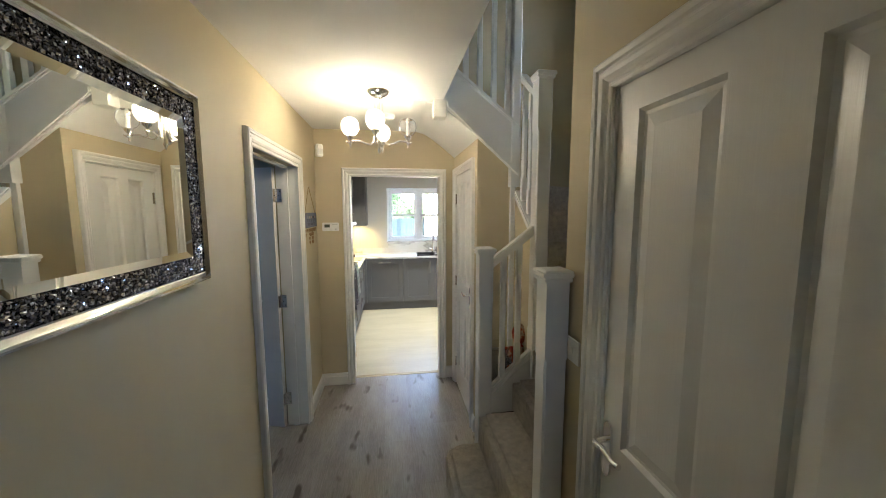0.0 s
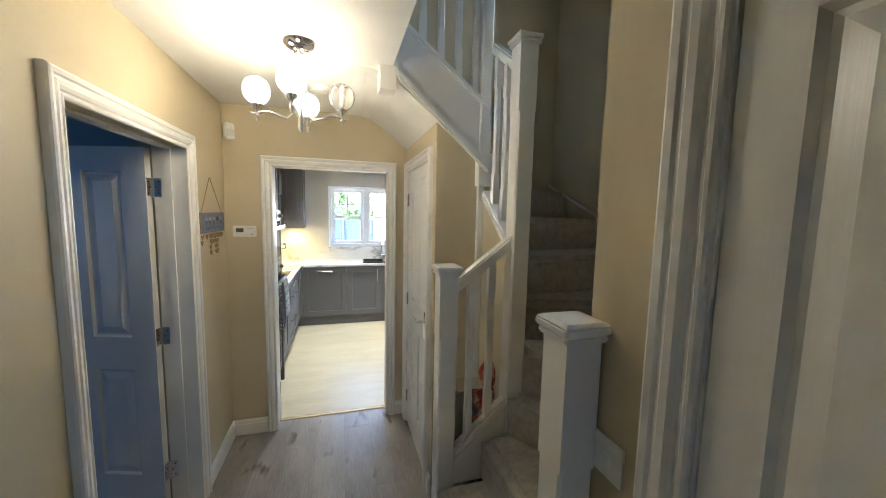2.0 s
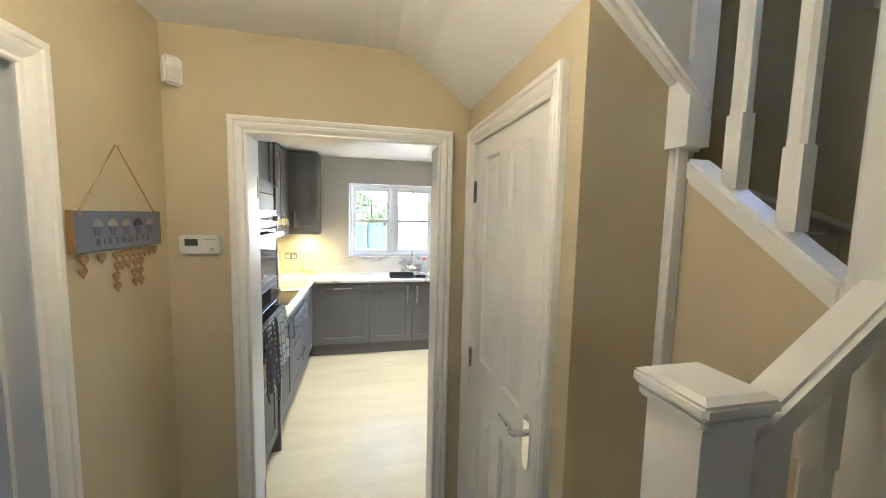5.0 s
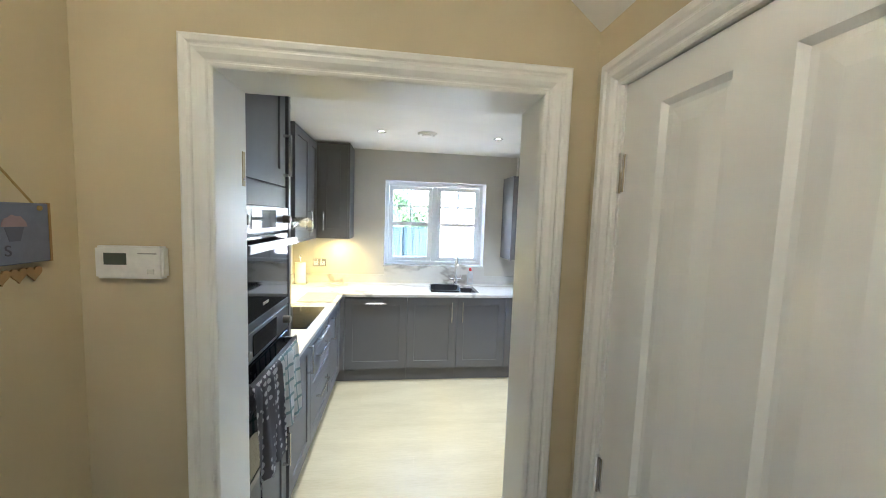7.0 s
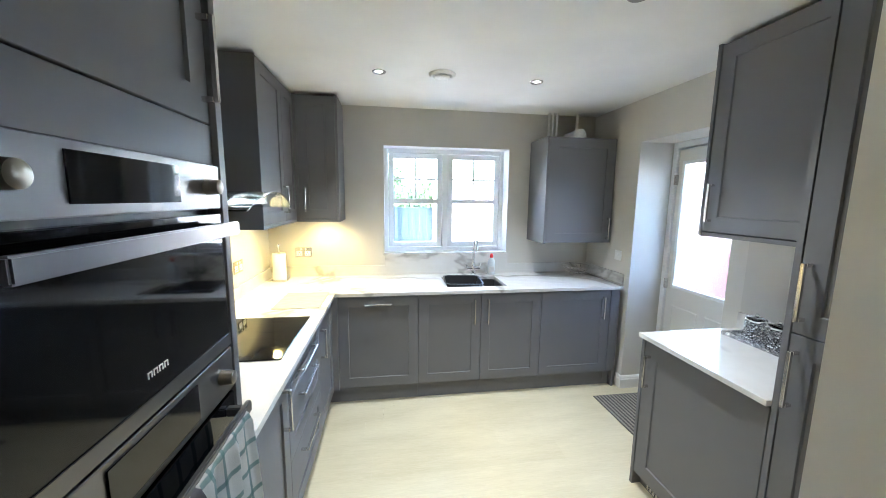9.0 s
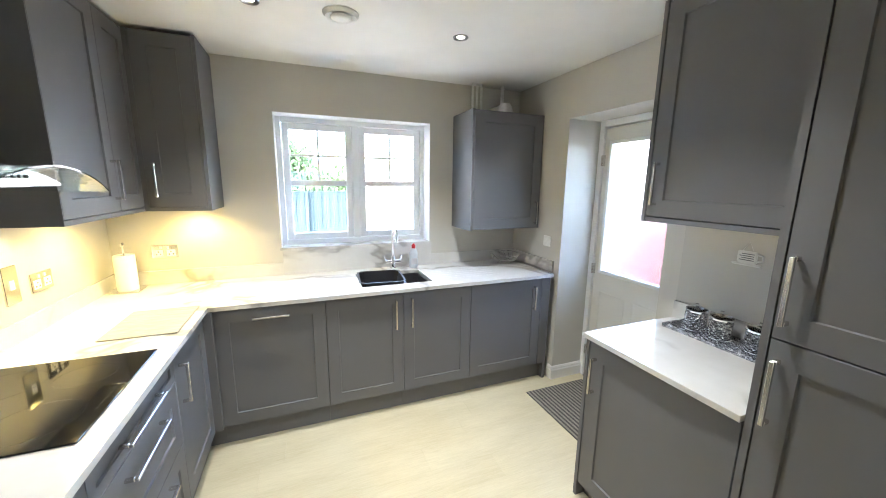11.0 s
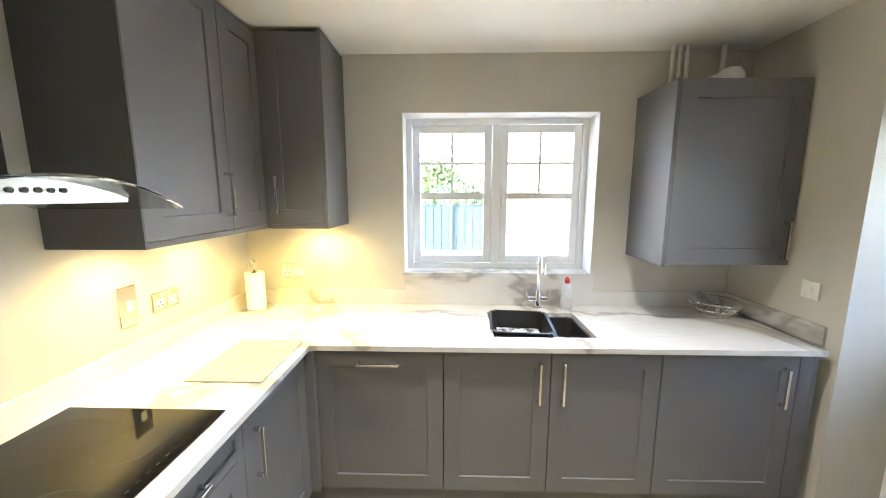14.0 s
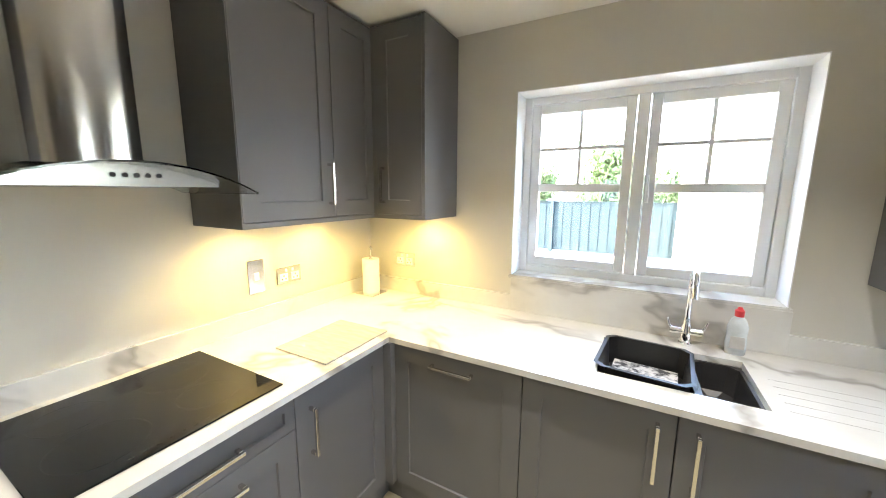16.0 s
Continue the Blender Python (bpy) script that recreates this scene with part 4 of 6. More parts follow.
part("window_reveal", boxes((0.0, -0.154, 0.006, 0.004, -0.001, H), (W - 0.004, -0.154, 0.006, W, -0.001, H), (0.004, -0.154, H - 0.004, W - 0.004, -0.001, H)), M_UPVC, kw, "white lined window reveal")
part("window_sill", boxes((-0.012, -0.167, -0.016, W + 0.012, -0.001, 0.006), bevel=0.005, segs=2), M_QUARTZ, kw, "white window board")

# back door
bd = tagged(thing("door_4", pose(2.385, DY1, 0), "closed white back door with a frosted pane and cat flap", "door"), kind="structure")
DW = DY1 - DY0
part("door_frame", boxes((-0.02, -0.045, 0.0, 0.05, 0.0, DZ), (-0.02, -DW, 0.0, 0.05, -DW + 0.045, DZ), (-0.02, -DW + 0.045, DZ - 0.045, 0.05, -0.045, DZ), bevel=0.003), M_UPVC, bd)
GY0, GY1, GZ0, GZ1 = -0.70, -0.115, 0.945, 1.925
part("door_stop", boxes((0.0455, -DW + 0.03, 0.02, 0.06, -DW + 0.065, DZ - 0.03), (0.0455, -0.065, 0.02, 0.06, -0.03, DZ - 0.03), (0.0455, -DW + 0.065, DZ - 0.07, 0.06, -0.065, DZ - 0.03)), M_UPVC, bd)
part("leaf", boxes((0.0, -DW + 0.048, 0.02, 0.045, GY0, 2.035), (0.0, GY1, 0.02, 0.045, -0.048, 2.035), (0.0, GY0, 0.02, 0.045, GY1, GZ0), (0.0, GY0, GZ1, 0.045, GY1, 2.035)), M_DOOR, bd)
part("glazing_bead", join(boxes((-0.012, GY0 - 0.02, GZ0 - 0.02, 0.0, GY0 + 0.008, GZ1 + 0.02), (-0.012, GY1 - 0.008, GZ0 - 0.02, 0.0, GY1 + 0.02, GZ1 + 0.02), (-0.012, GY0 + 0.008, GZ0 - 0.02, 0.0, GY1 - 0.008, GZ0 + 0.008), (-0.012, GY0 + 0.008, GZ1 - 0.008, 0.0, GY1 - 0.008, GZ1 + 0.02), bevel=0.004)), M_UPVC, bd)
g = part("pane", boxes((0.018, GY0, GZ0, 0.026, GY1, GZ1)), M_FROST, bd, "frosted glass pane")
g.visible_shadow = False
for y0, y1 in ((-0.68, -0.43), (-0.37, -0.12)):
    part("panel", boxes((-0.006, y0, 0.36, 0.0, y0 + 0.014, 0.78), (-0.006, y1 - 0.014, 0.36, 0.0, y1, 0.78), (-0.006, y0 + 0.014, 0.36, 0.0, y1 - 0.014, 0.374), (-0.006, y0 + 0.014, 0.766, 0.0, y1 - 0.014, 0.78), bevel=0.003), M_DOOR, bd)
fl = part("cat_flap", boxes((-0.02, -0.32, 0.10, 0.0, -0.09, 0.125), (-0.02, -0.32, 0.31, 0.0, -0.09, 0.335), (-0.02, -0.32, 0.125, 0.0, -0.295, 0.31), (-0.02, -0.115, 0.125, 0.0, -0.09, 0.31), bevel=0.004), M_WHITE, bd, "white plastic cat flap")
part("flap", boxes((-0.012, -0.295, 0.125, -0.004, -0.115, 0.31)), plain("smoked_plastic", (0.45, 0.47, 0.5), 0.15), fl)
for z in (0.25, 0.95, 1.80):
    part("hinge", boxes((-0.03, -0.062, z - 0.04, 0.0, -0.045, z + 0.04), bevel=0.002), M_STEEL, bd)
part("weather_bar", boxes((-0.01, -DW + 0.048, 0.0, 0.04, -0.048, 0.02)), M_BLACK, bd)


# ---- hall things ----
# wall mirror in a crushed-crystal frame
MY0, MY1, MZ0, MZ1 = 1.16, 2.178, 1.452, 2.088
mi = thing("wall_mirror", pose(XL, (MY0 + MY1) / 2, MZ0), "wide wall mirror in a sparkling crushed-crystal frame", "mirror")
mw, mh = (MY1 - MY0) / 2, MZ1 - MZ0


def rect_ring(off0, off1, x0, x1, h0=0.0):
    """A sloped rectangular ring on the mirror, from off0 to off1 in from the edge."""
    bm = bmesh.new()
    loops = []
    for off, x in ((off0, h0), (off0, x0), (off1, x1), (off1, h0)):
        loops.append([bm.verts.new(p) for p in ((x, -mw + off, off), (x, mw - off, off), (x, mw - off, mh - off), (x, -mw + off, mh - off))])
    for a, b in zip(loops, loops[1:]):
        for i in range(4):
            bm.faces.new((a[i], a[(i + 1) % 4], b[(i + 1) % 4], b[i]))
    bmesh.ops.recalc_face_normals(bm, faces=bm.faces[:])
    return bm


part("backing", boxes((0.001, -mw + 0.004, 0.004, 0.012, mw - 0.004, mh - 0.004)), M_BLACK, mi)
part("outer_bevel", rect_ring(0.0, 0.028, 0.016, 0.030, 0.002), M_MIRROR, mi, "bevelled mirror glass edge")
part("crystal_band", rect_ring(0.0285, 0.088, 0.022, 0.022, 0.002), M_GLITTER, mi, "crushed crystal band")
rng = random.Random(7)
bm = bmesh.new()
for i in range(3600):
    horiz = rng.random() < mw * 2 / (mw * 2 + mh)
    if horiz:
        y, z = rng.uniform(-mw + 0.034, mw - 0.034), rng.choice((rng.uniform(0.033, 0.084), mh - rng.uniform(0.033, 0.084)))
    else:
        y, z = rng.choice((-1, 1)) * (mw - rng.uniform(0.033, 0.084)), rng.uniform(0.034, mh - 0.034)
    s = rng.uniform(0.003, 0.0065)
    c = Vector((0.0225, y, z))
    vs = [bm.verts.new(c + Vector((rng.uniform(0.0, 0.004), math.cos(a) * s, math.sin(a) * s))) for a in (rng.random(), 1.7 + rng.random(), 3.2 + rng.random(), 4.8 + rng.random())]
    top = bm.verts.new(c + Vector((s * 0.9, rng.uniform(-s, s) * 0.4, rng.uniform(-s, s) * 0.4)))
    for k in range(4):
        bm.faces.new((vs[k], vs[(k + 1) % 4], top))
m = Mat("crystal_chips", 0.05, 0.9)
isl = m.t.nodes.new("ShaderNodeNewGeometry").outputs["Random Per Island"]
m.colour(m.ramp(isl, [(0.0, (0.06, 0.06, 0.07)), (0.5, (0.24, 0.23, 0.25)), (0.78, (0.6, 0.58, 0.59)), (1.0, (0.95, 0.94, 0.92))]))
tagged(part("crystal_mosaic", bm, m.m, mi, "loose sparkling crystal chips"), kind="stuff")
part("edge_rim", rect_ring(-0.003, 0.004, 0.030, 0.034, 0.001), M_CHROME, mi, "bright polished edge")
part("inner_bevel", rect_ring(0.0885, 0.108, 0.024, 0.016, 0.002), M_MIRROR, mi, "bevelled mirror glass edge")
part("glass", boxes((0.0122, -mw + 0.108, 0.108, 0.0155, mw - 0.108, mh - 0.108)), M_MIRROR, mi, "clear mirror glass")

# four-arm ceiling light
CLX, CLY = 0.048, 3.095
cl = thing("chandelier", pose(CLX, CLY, CZ), "chrome ceiling light with four glass globes, three lit", "ceiling light")
part("ceiling_rose", lathe([(0, 0), (0.066, 0), (0.070, -0.006), (0.066, -0.018), (0.045, -0.032), (0.030, -0.040), (0, -0.042)], 32), M_CHROME, cl, "chrome ceiling rose")
M_BULB = glowing("lit_bulb", (1.0, 0.88, 0.70), 3.0)
M_OPAL = glowing("lit_candle_tube", (1.0, 0.90, 0.74), 0.8)
M_TUBE = plain("white_candle_tube", (0.78, 0.76, 0.70), 0.4)
# Glare round the lit bulbs, put into the globes as haze and emission.
M_HAZE = glassy("glare_glass_globe", (1.0, 0.98, 0.94), 0.35)
M_HAZE.node_tree.nodes["Principled BSDF"].inputs["Emission Color"].default_value = (1.0, 0.91, 0.76, 1)
M_HAZE.node_tree.nodes["Principled BSDF"].inputs["Emission Strength"].default_value = 0.015
part("stem", tube([(0, 0, -0.038), (0, 0, -0.30), (0, 0, -0.352), (0, 0, -0.372), (0, 0, -0.384)], [0.0085, 0.0085, 0.013, 0.008, 0.002], 14), M_CHROME, cl, "chrome centre stem")
GLOBE = [(0.020, -0.272), (0.037, -0.263), (0.050, -0.244), (0.055, -0.221), (0.052, -0.196), (0.042, -0.177), (0.026, -0.167)]
for k in range(4):
    lit = k != 0
    a = radians(-5 + 90 * k)
    ca, sa = math.cos(a), math.sin(a)
    P = lambda r, z: (r * ca, r * sa, z)
    arm = part("arm", tube([P(0.024, -0.03), P(0.024, -0.17), P(0.026, -0.262), P(0.034, -0.308), P(0.055, -0.327), P(0.09, -0.318), P(0.125, -0.304), P(0.16, -0.306), P(0.19, -0.316), P(0.205, -0.309)],
                            [0.0052] * 2 + [0.0058] * 7 + [0.003], 10), M_CHROME, cl, "curved chrome arm")
    at = P(0.178, 0)
    part("lamp_cup", lathe([(0, -0.349), (0.006, -0.342), (0.005, -0.330), (0.010, -0.322), (0.006, -0.312), (0.009, -0.300), (0.021, -0.286), (0.024, -0.274), (0.018, -0.270), (0, -0.270)], 20, at), M_CHROME, arm)
    part("candle_tube", lathe([(0.012, -0.270), (0.012, -0.205), (0.0, -0.203)], 14, at), M_OPAL if lit else M_TUBE, arm, "white candle tube")
    part("bulb", lathe([(0.004, -0.203), (0.013, -0.192), (0.012, -0.178), (0.0, -0.164)], 12, at), M_BULB if lit else M_TUBE, arm, "lit bulb" if lit else "unlit bulb")
    inner = [(r - 0.0016, z) for r, z in GLOBE[::-1]]
    g = part("globe", lathe(GLOBE + inner, 28, at), M_HAZE if lit else M_GLASS, arm, "clear glass globe shade with bulb glare put into the glass" if lit else "clear glass globe shade, unlit")
    g.visible_shadow = False
    if lit:
        lamp("chandelier_bulb", "POINT", HALL_W * 4 / 3, pose(CLX + at[0], CLY + at[1], CZ - 0.222), WARM, 0.03)

sd = thing("smoke_detector", pose(0.10, 3.66, CZ), "round white smoke detector on the ceiling", "smoke detector")
part("base", lathe([(0, 0), (0.055, 0), (0.055, -0.012), (0.05, -0.014)], 28), M_WHITE, sd)
part("cover", lathe([(0.052, -0.012), (0.05, -0.026), (0.036, -0.036), (0, -0.038)], 28), M_WHITE, sd)

# alarm sensor in the corner
al = thing("alarm_sensor", pose(-0.525, YB - 0.02, 2.18, 0, 0, 42), "white alarm sensor in the corner of the walls", "sensor")
part("body", boxes((-0.032, -0.024, 0.0, 0.032, 0.02, 0.112), bevel=0.009, segs=3), M_WHITE, al)
part("lens", boxes((-0.024, -0.0265, 0.02, 0.024, -0.0235, 0.068), bevel=0.001), plain("milky_lens", (0.72, 0.72, 0.68), 0.2), al)
part("led", sphere(0.0026, (0.004, -0.0245, 0.085), seg=8), glowing("led", (1, 0.9, 0.75), 0.12), al)

th = thing("thermostat", pose(-0.448, YB - 0.002, 1.505), "white wall thermostat with a small grey display", "thermostat")
part("case", boxes((-0.074, -0.028, 0.0, 0.074, 0.0, 0.078), bevel=0.005, segs=2), M_WHITE, th)
part("display", boxes((-0.052, -0.0295, 0.034, -0.004, -0.0283, 0.062)), plain("lcd", (0.10, 0.115, 0.09), 0.2), th)
part("button", boxes((0.040, -0.030, 0.012, 0.056, -0.0283, 0.024), bevel=0.0005), plain("button_grey", (0.5, 0.5, 0.47), 0.4), th)
part("print", boxes((0.02, -0.0287, 0.060, 0.062, -0.0282, 0.063)), plain("print_grey", (0.35, 0.34, 0.32), 0.5), th)

# birthday board hung from string
pq = thing("birthday_plaque", pose(XL + 0.003, 3.913, 1.555), "blue wooden birthday plaque with small hanging wooden hearts", "wall sign")
M_BLUEW = plain("washed_blue_wood", (0.17, 0.19, 0.265), 0.7)
M_RAWWOOD = plain("raw_wood", (0.33, 0.20, 0.085), 0.7)
M_TWINE = plain("jute_twine", (0.36, 0.25, 0.10), 0.9)
part("board", boxes((0.0, -0.21, 0.0, 0.016, 0.21, 0.122), bevel=0.002), M_BLUEW, pq)
part("string", tube([(0.010, -0.185, 0.120), (0.004, -0.004, 0.336), (0.004, 0.004, 0.336), (0.010, 0.185, 0.120)], 0.0022, 6), M_TWINE, pq, "jute hanging string")
part("nail", tube([(-0.002, 0, 0.334), (0.016, 0, 0.336)], 0.0025, 8), M_STEEL, pq)
CUPC = [(0.30, 0.30, 0.36), (0.40, 0.37, 0.34), (0.36, 0.28, 0.28), (0.05, 0.05, 0.08), (0.33, 0.24, 0.26)]
M_CASE = plain("cake_case_paint", (0.11, 0.12, 0.18), 0.7)
for i in range(5):
    y = -0.125 + i * 0.066
    cake = part("painted_cake", prism([(y - 0.010, 0.046), (y + 0.010, 0.046), (y + 0.018, 0.074), (y - 0.018, 0.074)], 0.0162, 0.0170, "x"), M_CASE, pq)
    part("painted_icing", prism([(y + 0.024 * math.cos(radians(d)), 0.0745 + (0.021 + 0.003 * (d // 20 % 2)) * math.sin(radians(d))) for d in range(0, 181, 20)], 0.0162, 0.0174, "x"), plain("icing_paint", CUPC[i], 0.7), cake)
for sy in (-1, 1):
    part("edge_strip", boxes((-0.001, sy * 0.2125 - 0.0025, -0.001, 0.0155, sy * 0.2125 + 0.0025, 0.123)), M_RAWWOOD, pq, "bare wooden end grain")
    part("string_knot", sphere(0.0055, (0.017, sy * 0.19, 0.112), (0.7, 1, 1), 10), M_TWINE, pq)
letters = bpy.data.curves.new("word", "FONT")
letters.body, letters.size, letters.extrude, letters.space_character = "BIRTHDAYS", 0.030, 0.0004, 1.9
letters.align_x = "CENTER"
tmp = new("word_tmp", letters)
me = bpy.data.meshes.new_from_object(tmp)
bpy.data.objects.remove(tmp)
me.materials.append(plain("ink_dark", (0.09, 0.09, 0.13), 0.7))
w_ = new("lettering", me)
w_.parent, w_.matrix_local = pq, pose(0.0166, 0.0, 0.018, 90, 0, 90)


def heart(y, z, s=0.017):
    pts = []
    for k in range(18):
        a = 2 * math.pi * k / 18
        pts.append((y + s * 0.062 * 16 * math.sin(a) ** 3, z + s * 0.062 * (13 * math.cos(a) - 5 * math.cos(2 * a) - 2 * math.cos(3 * a) - math.cos(4 * a))))
    return prism(pts, 0.006, 0.010, "x")


for y, n in ((-0.175, 2), (-0.10, 1), (-0.035, 4), (-0.005, 2), (0.028, 2), (0.058, 4), (0.090, 4), (0.118, 1), (0.150, 1), (0.180, 1)):
    for k in range(n):
        part("heart_tag", heart(y + 0.004 * ((k * 7 + n) % 3 - 1), -0.022 - 0.034 * k), M_RAWWOOD, pq, "small wooden heart tag")


def wall_plate(name, m, w, h, label, category, rockers, material, sockets=0):
    """A flat switch or socket plate; local x along the wall, y into it."""
    o = thing(name, m, label, category)
    part("plate", boxes((-w / 2, -0.008, -h / 2, w / 2, 0.0, h / 2), bevel=0.0015), material, o)
    for x, z, rw, rh in rockers:
        part("rocker", boxes((x - rw / 2, -0.0115, z - rh / 2, x + rw / 2, -0.0078, z + rh / 2), bevel=0.001), M_WHITE, o)
    for i in range(sockets):
        x = (i - (sockets - 1) / 2) * w * 0.48
        s = part("socket_face", boxes((x - 0.024, -0.0096, -0.030, x + 0.024, -0.0078, 0.012)), M_WHITE, o)
        for dx, dz in ((0, -0.001), (-0.011, -0.018), (0.011, -0.018)):
            part("pin_hole", boxes((x + dx - 0.0035, -0.0102, dz - 0.004, x + dx + 0.0035, -0.0094, dz + 0.004)), M_BLACK, s)
    return o


wall_plate("light_switch", pose(XR - 0.001, 1.945, 1.19, 0, 0, -90), 0.086, 0.086, "white single light switch on the hall wall", "switch", [(0.0, 0.0, 0.013, 0.022)], M_WHITE)

# corner under the turning stairs
ch = thing("mirrored_chest", pose(0.878, 3.19, 0.0), "small mirrored chest tucked under the stairs", "chest")
part("body", boxes((-0.13, -0.07, 0.03, 0.13, 0.07, 0.71), bevel=0.004), M_STEEL, ch, "silvered mirror body")
part("top", boxes((-0.14, -0.078, 0.712, 0.14, 0.078, 0.735), bevel=0.004), M_MIRROR, ch)
for z0 in (0.05, 0.27, 0.49):
    d = part("drawer", boxes((-0.139, -0.06, z0, -0.131, 0.06, z0 + 0.20), bevel=0.003), M_MIRROR, ch)
    part("knob", sphere(0.011, (-0.148, 0.0, z0 + 0.08), seg=12), M_CHROME, d)
for sx in (-1, 1):
    for sy in (-1, 1):
        part("foot", boxes((sx * 0.11 - 0.015, sy * 0.05 - 0.015, 0.0, sx * 0.11 + 0.015, sy * 0.05 + 0.015, 0.03)), M_STEEL, ch)
M_DOLL = Mat("doll_cloth", 0.85)
M_DOLL.colour(M_DOLL.ramp(M_DOLL.noise(16, 2), [(0.38, (0.30, 0.03, 0.02)), (0.5, (0.42, 0.10, 0.03)), (0.56, (0.55, 0.40, 0.28)), (0.7, (0.24, 0.09, 0.03))]))
dl = tagged(new("soft_doll", mesh("soft_doll", join(sphere(0.058, (0, 0, 0.075), (1, 0.9, 1.25)), sphere(0.046, (-0.004, -0.004, 0.185), (1, 1, 1.05)), sphere(0.05, (0.006, 0.012, 0.20), (1.05, 1, 1.1)), tube([(-0.03, -0.03, 0.03), (-0.07, -0.06, 0.025), (-0.10, -0.07, 0.03)], [0.026, 0.022, 0.018], 10), tube([(0.03, -0.03, 0.03), (0.03, -0.08, 0.026), (0.02, -0.11, 0.03)], [0.026, 0.022, 0.018], 10), tube([(-0.045, 0, 0.12), (-0.08, -0.02, 0.08)], [0.02, 0.014], 10), tube([(0.045, 0, 0.12), (0.07, -0.03, 0.085)], [0.02, 0.014], 10)), M_DOLL.m)), "small red and brown soft doll on a black bag", "doll")
dl.location = (0.968, 3.045, 0.602)
dl.scale = (0.95, 0.95, 1.25)
bg = thing("black_bag", pose(0.945, 3.045, 0.0), "black soft bag standing under the stairs", "bag")
part("body", boxes((-0.075, -0.055, 0.0, 0.08, 0.055, 0.60), bevel=0.03, segs=4), M_BLACK, bg)
part("strap", tube([(-0.05, 0.05, 0.57), (-0.06, 0.06, 0.50), (-0.06, 0.06, 0.30)], 0.008, 8), M_BLACK, bg)

# ---- kitchen things ----
hob = thing("hob", pose(-0.40, 5.655, WT1), "black glass induction hob set in the worktop", "hob")
part("glass", boxes((-0.525, 0.0, 0.0005, 0.0, 0.58, 0.0065), bevel=0.0015), M_BLACKGLASS, hob)
M_MARK = plain("hob_marking", (0.035, 0.033, 0.03), 0.12)
for x, y, r in ((-0.38, 0.15, 0.085), (-0.38, 0.42, 0.105), (-0.16, 0.15, 0.105), (-0.16, 0.42, 0.085)):
    bm = bmesh.new()
    n = 40
    a_ = [[bm.verts.new((x + rr * math.cos(2 * math.pi * k / n), y + rr * math.sin(2 * math.pi * k / n), 0.0068)) for k in range(n)] for rr in (r, r + 0.0015)]
    for k in range(n):
        bm.faces.new((a_[0][k], a_[0][(k + 1) % n], a_[1][(k + 1) % n], a_[1][k]))
    part("ring_marking", bm, M_MARK, hob)
for i in range(9):
    part("control_mark", boxes((-0.03, 0.16 + i * 0.03, 0.0066, -0.024, 0.17 + i * 0.03, 0.0069)), M_MARK, hob)

hd = thing("cooker_hood", pose(KX0, 5.937, 1.60), "steel chimney cooker hood with a curved glass canopy", "cooker hood")
bm = bmesh.new()
ny = 20
loops = []
for k in range(ny + 1):
    y = -0.32 + 0.64 * k / ny
    z = 0.052 - 0.070 * (y / 0.30) ** 2
    xe = 0.515 - 0.01 * (abs(y) / 0.30) ** 3
    loops.append([bm.verts.new((0.03, y, z)), bm.verts.new((xe, y, z)), bm.verts.new((xe, y, z - 0.006)), bm.verts.new((0.03, y, z - 0.006))])
for a, b in zip(loops, loops[1:]):
    for i in range(4):
        bm.faces.new((a[i], a[(i + 1) % 4], b[(i + 1) % 4], b[i]))
bm.faces.new(loops[0]), bm.faces.new(loops[-1])
bmesh.ops.recalc_face_normals(bm, faces=bm.faces[:])
g = part("glass_canopy", bm, glassy("canopy_glass", (0.82, 0.88, 0.86)), hd, "curved clear glass canopy")
g.visible_shadow = False
pts = [(y, 0.046 - 0.070 * (y / 0.30) ** 2) for y in [-0.25 + 0.05 * k for k in range(11)]] + [(0.25, -0.012), (-0.25, -0.012)]
bd_ = part("body", prism(pts, 0.001, 0.40, "x"), metal("hood_steel", (0.58, 0.57, 0.55), 0.27), hd, "brushed steel hood body")
part("filter", boxes((0.05, -0.20, -0.015, 0.34, 0.20, -0.0125)), metal("mesh_filter", (0.35, 0.35, 0.35), 0.45, (60, 60, 1)), bd_)
for i in range(5):
    y = -0.02 + i * 0.026
    part("button", tube([(0.399, y, 0.018), (0.404, y, 0.018)], 0.0065, 12), M_BLACK, bd_)
cm = Mat("chimney_steel", 0.3, 1.0)
cm.colour((0.55, 0.54, 0.53)).set("Roughness", 0.21)
tg = cm.t.nodes.new("ShaderNodeTangent")
tg.direction_type, tg.axis = "RADIAL", "Z"
cm.link(tg.outputs["Tangent"], cm.b.inputs["Tangent"])
cm.set("Anisotropic", 0.5), cm.set("Anisotropic Rotation", 0.25)
M_CHIM = cm.m
arc = [(0.001, -0.13)] + [(0.20 + 0.07 * math.cos(radians(d)), 0.13 * math.sin(radians(d))) for d in range(-90, 91, 10)] + [(0.001, 0.13)]
part("chimney", smooth(prism(arc, 0.05, CZ - 1.60 - 0.002, "z")), M_CHIM, hd, "curved brushed steel chimney")

# sink
M_SINK = plain("dark_sink", (0.035, 0.034, 0.036), 0.35)
sk = thing("sink", pose(SX0, SY0, WT0), "dark composite undermount sink with a bowl and a half", "sink")


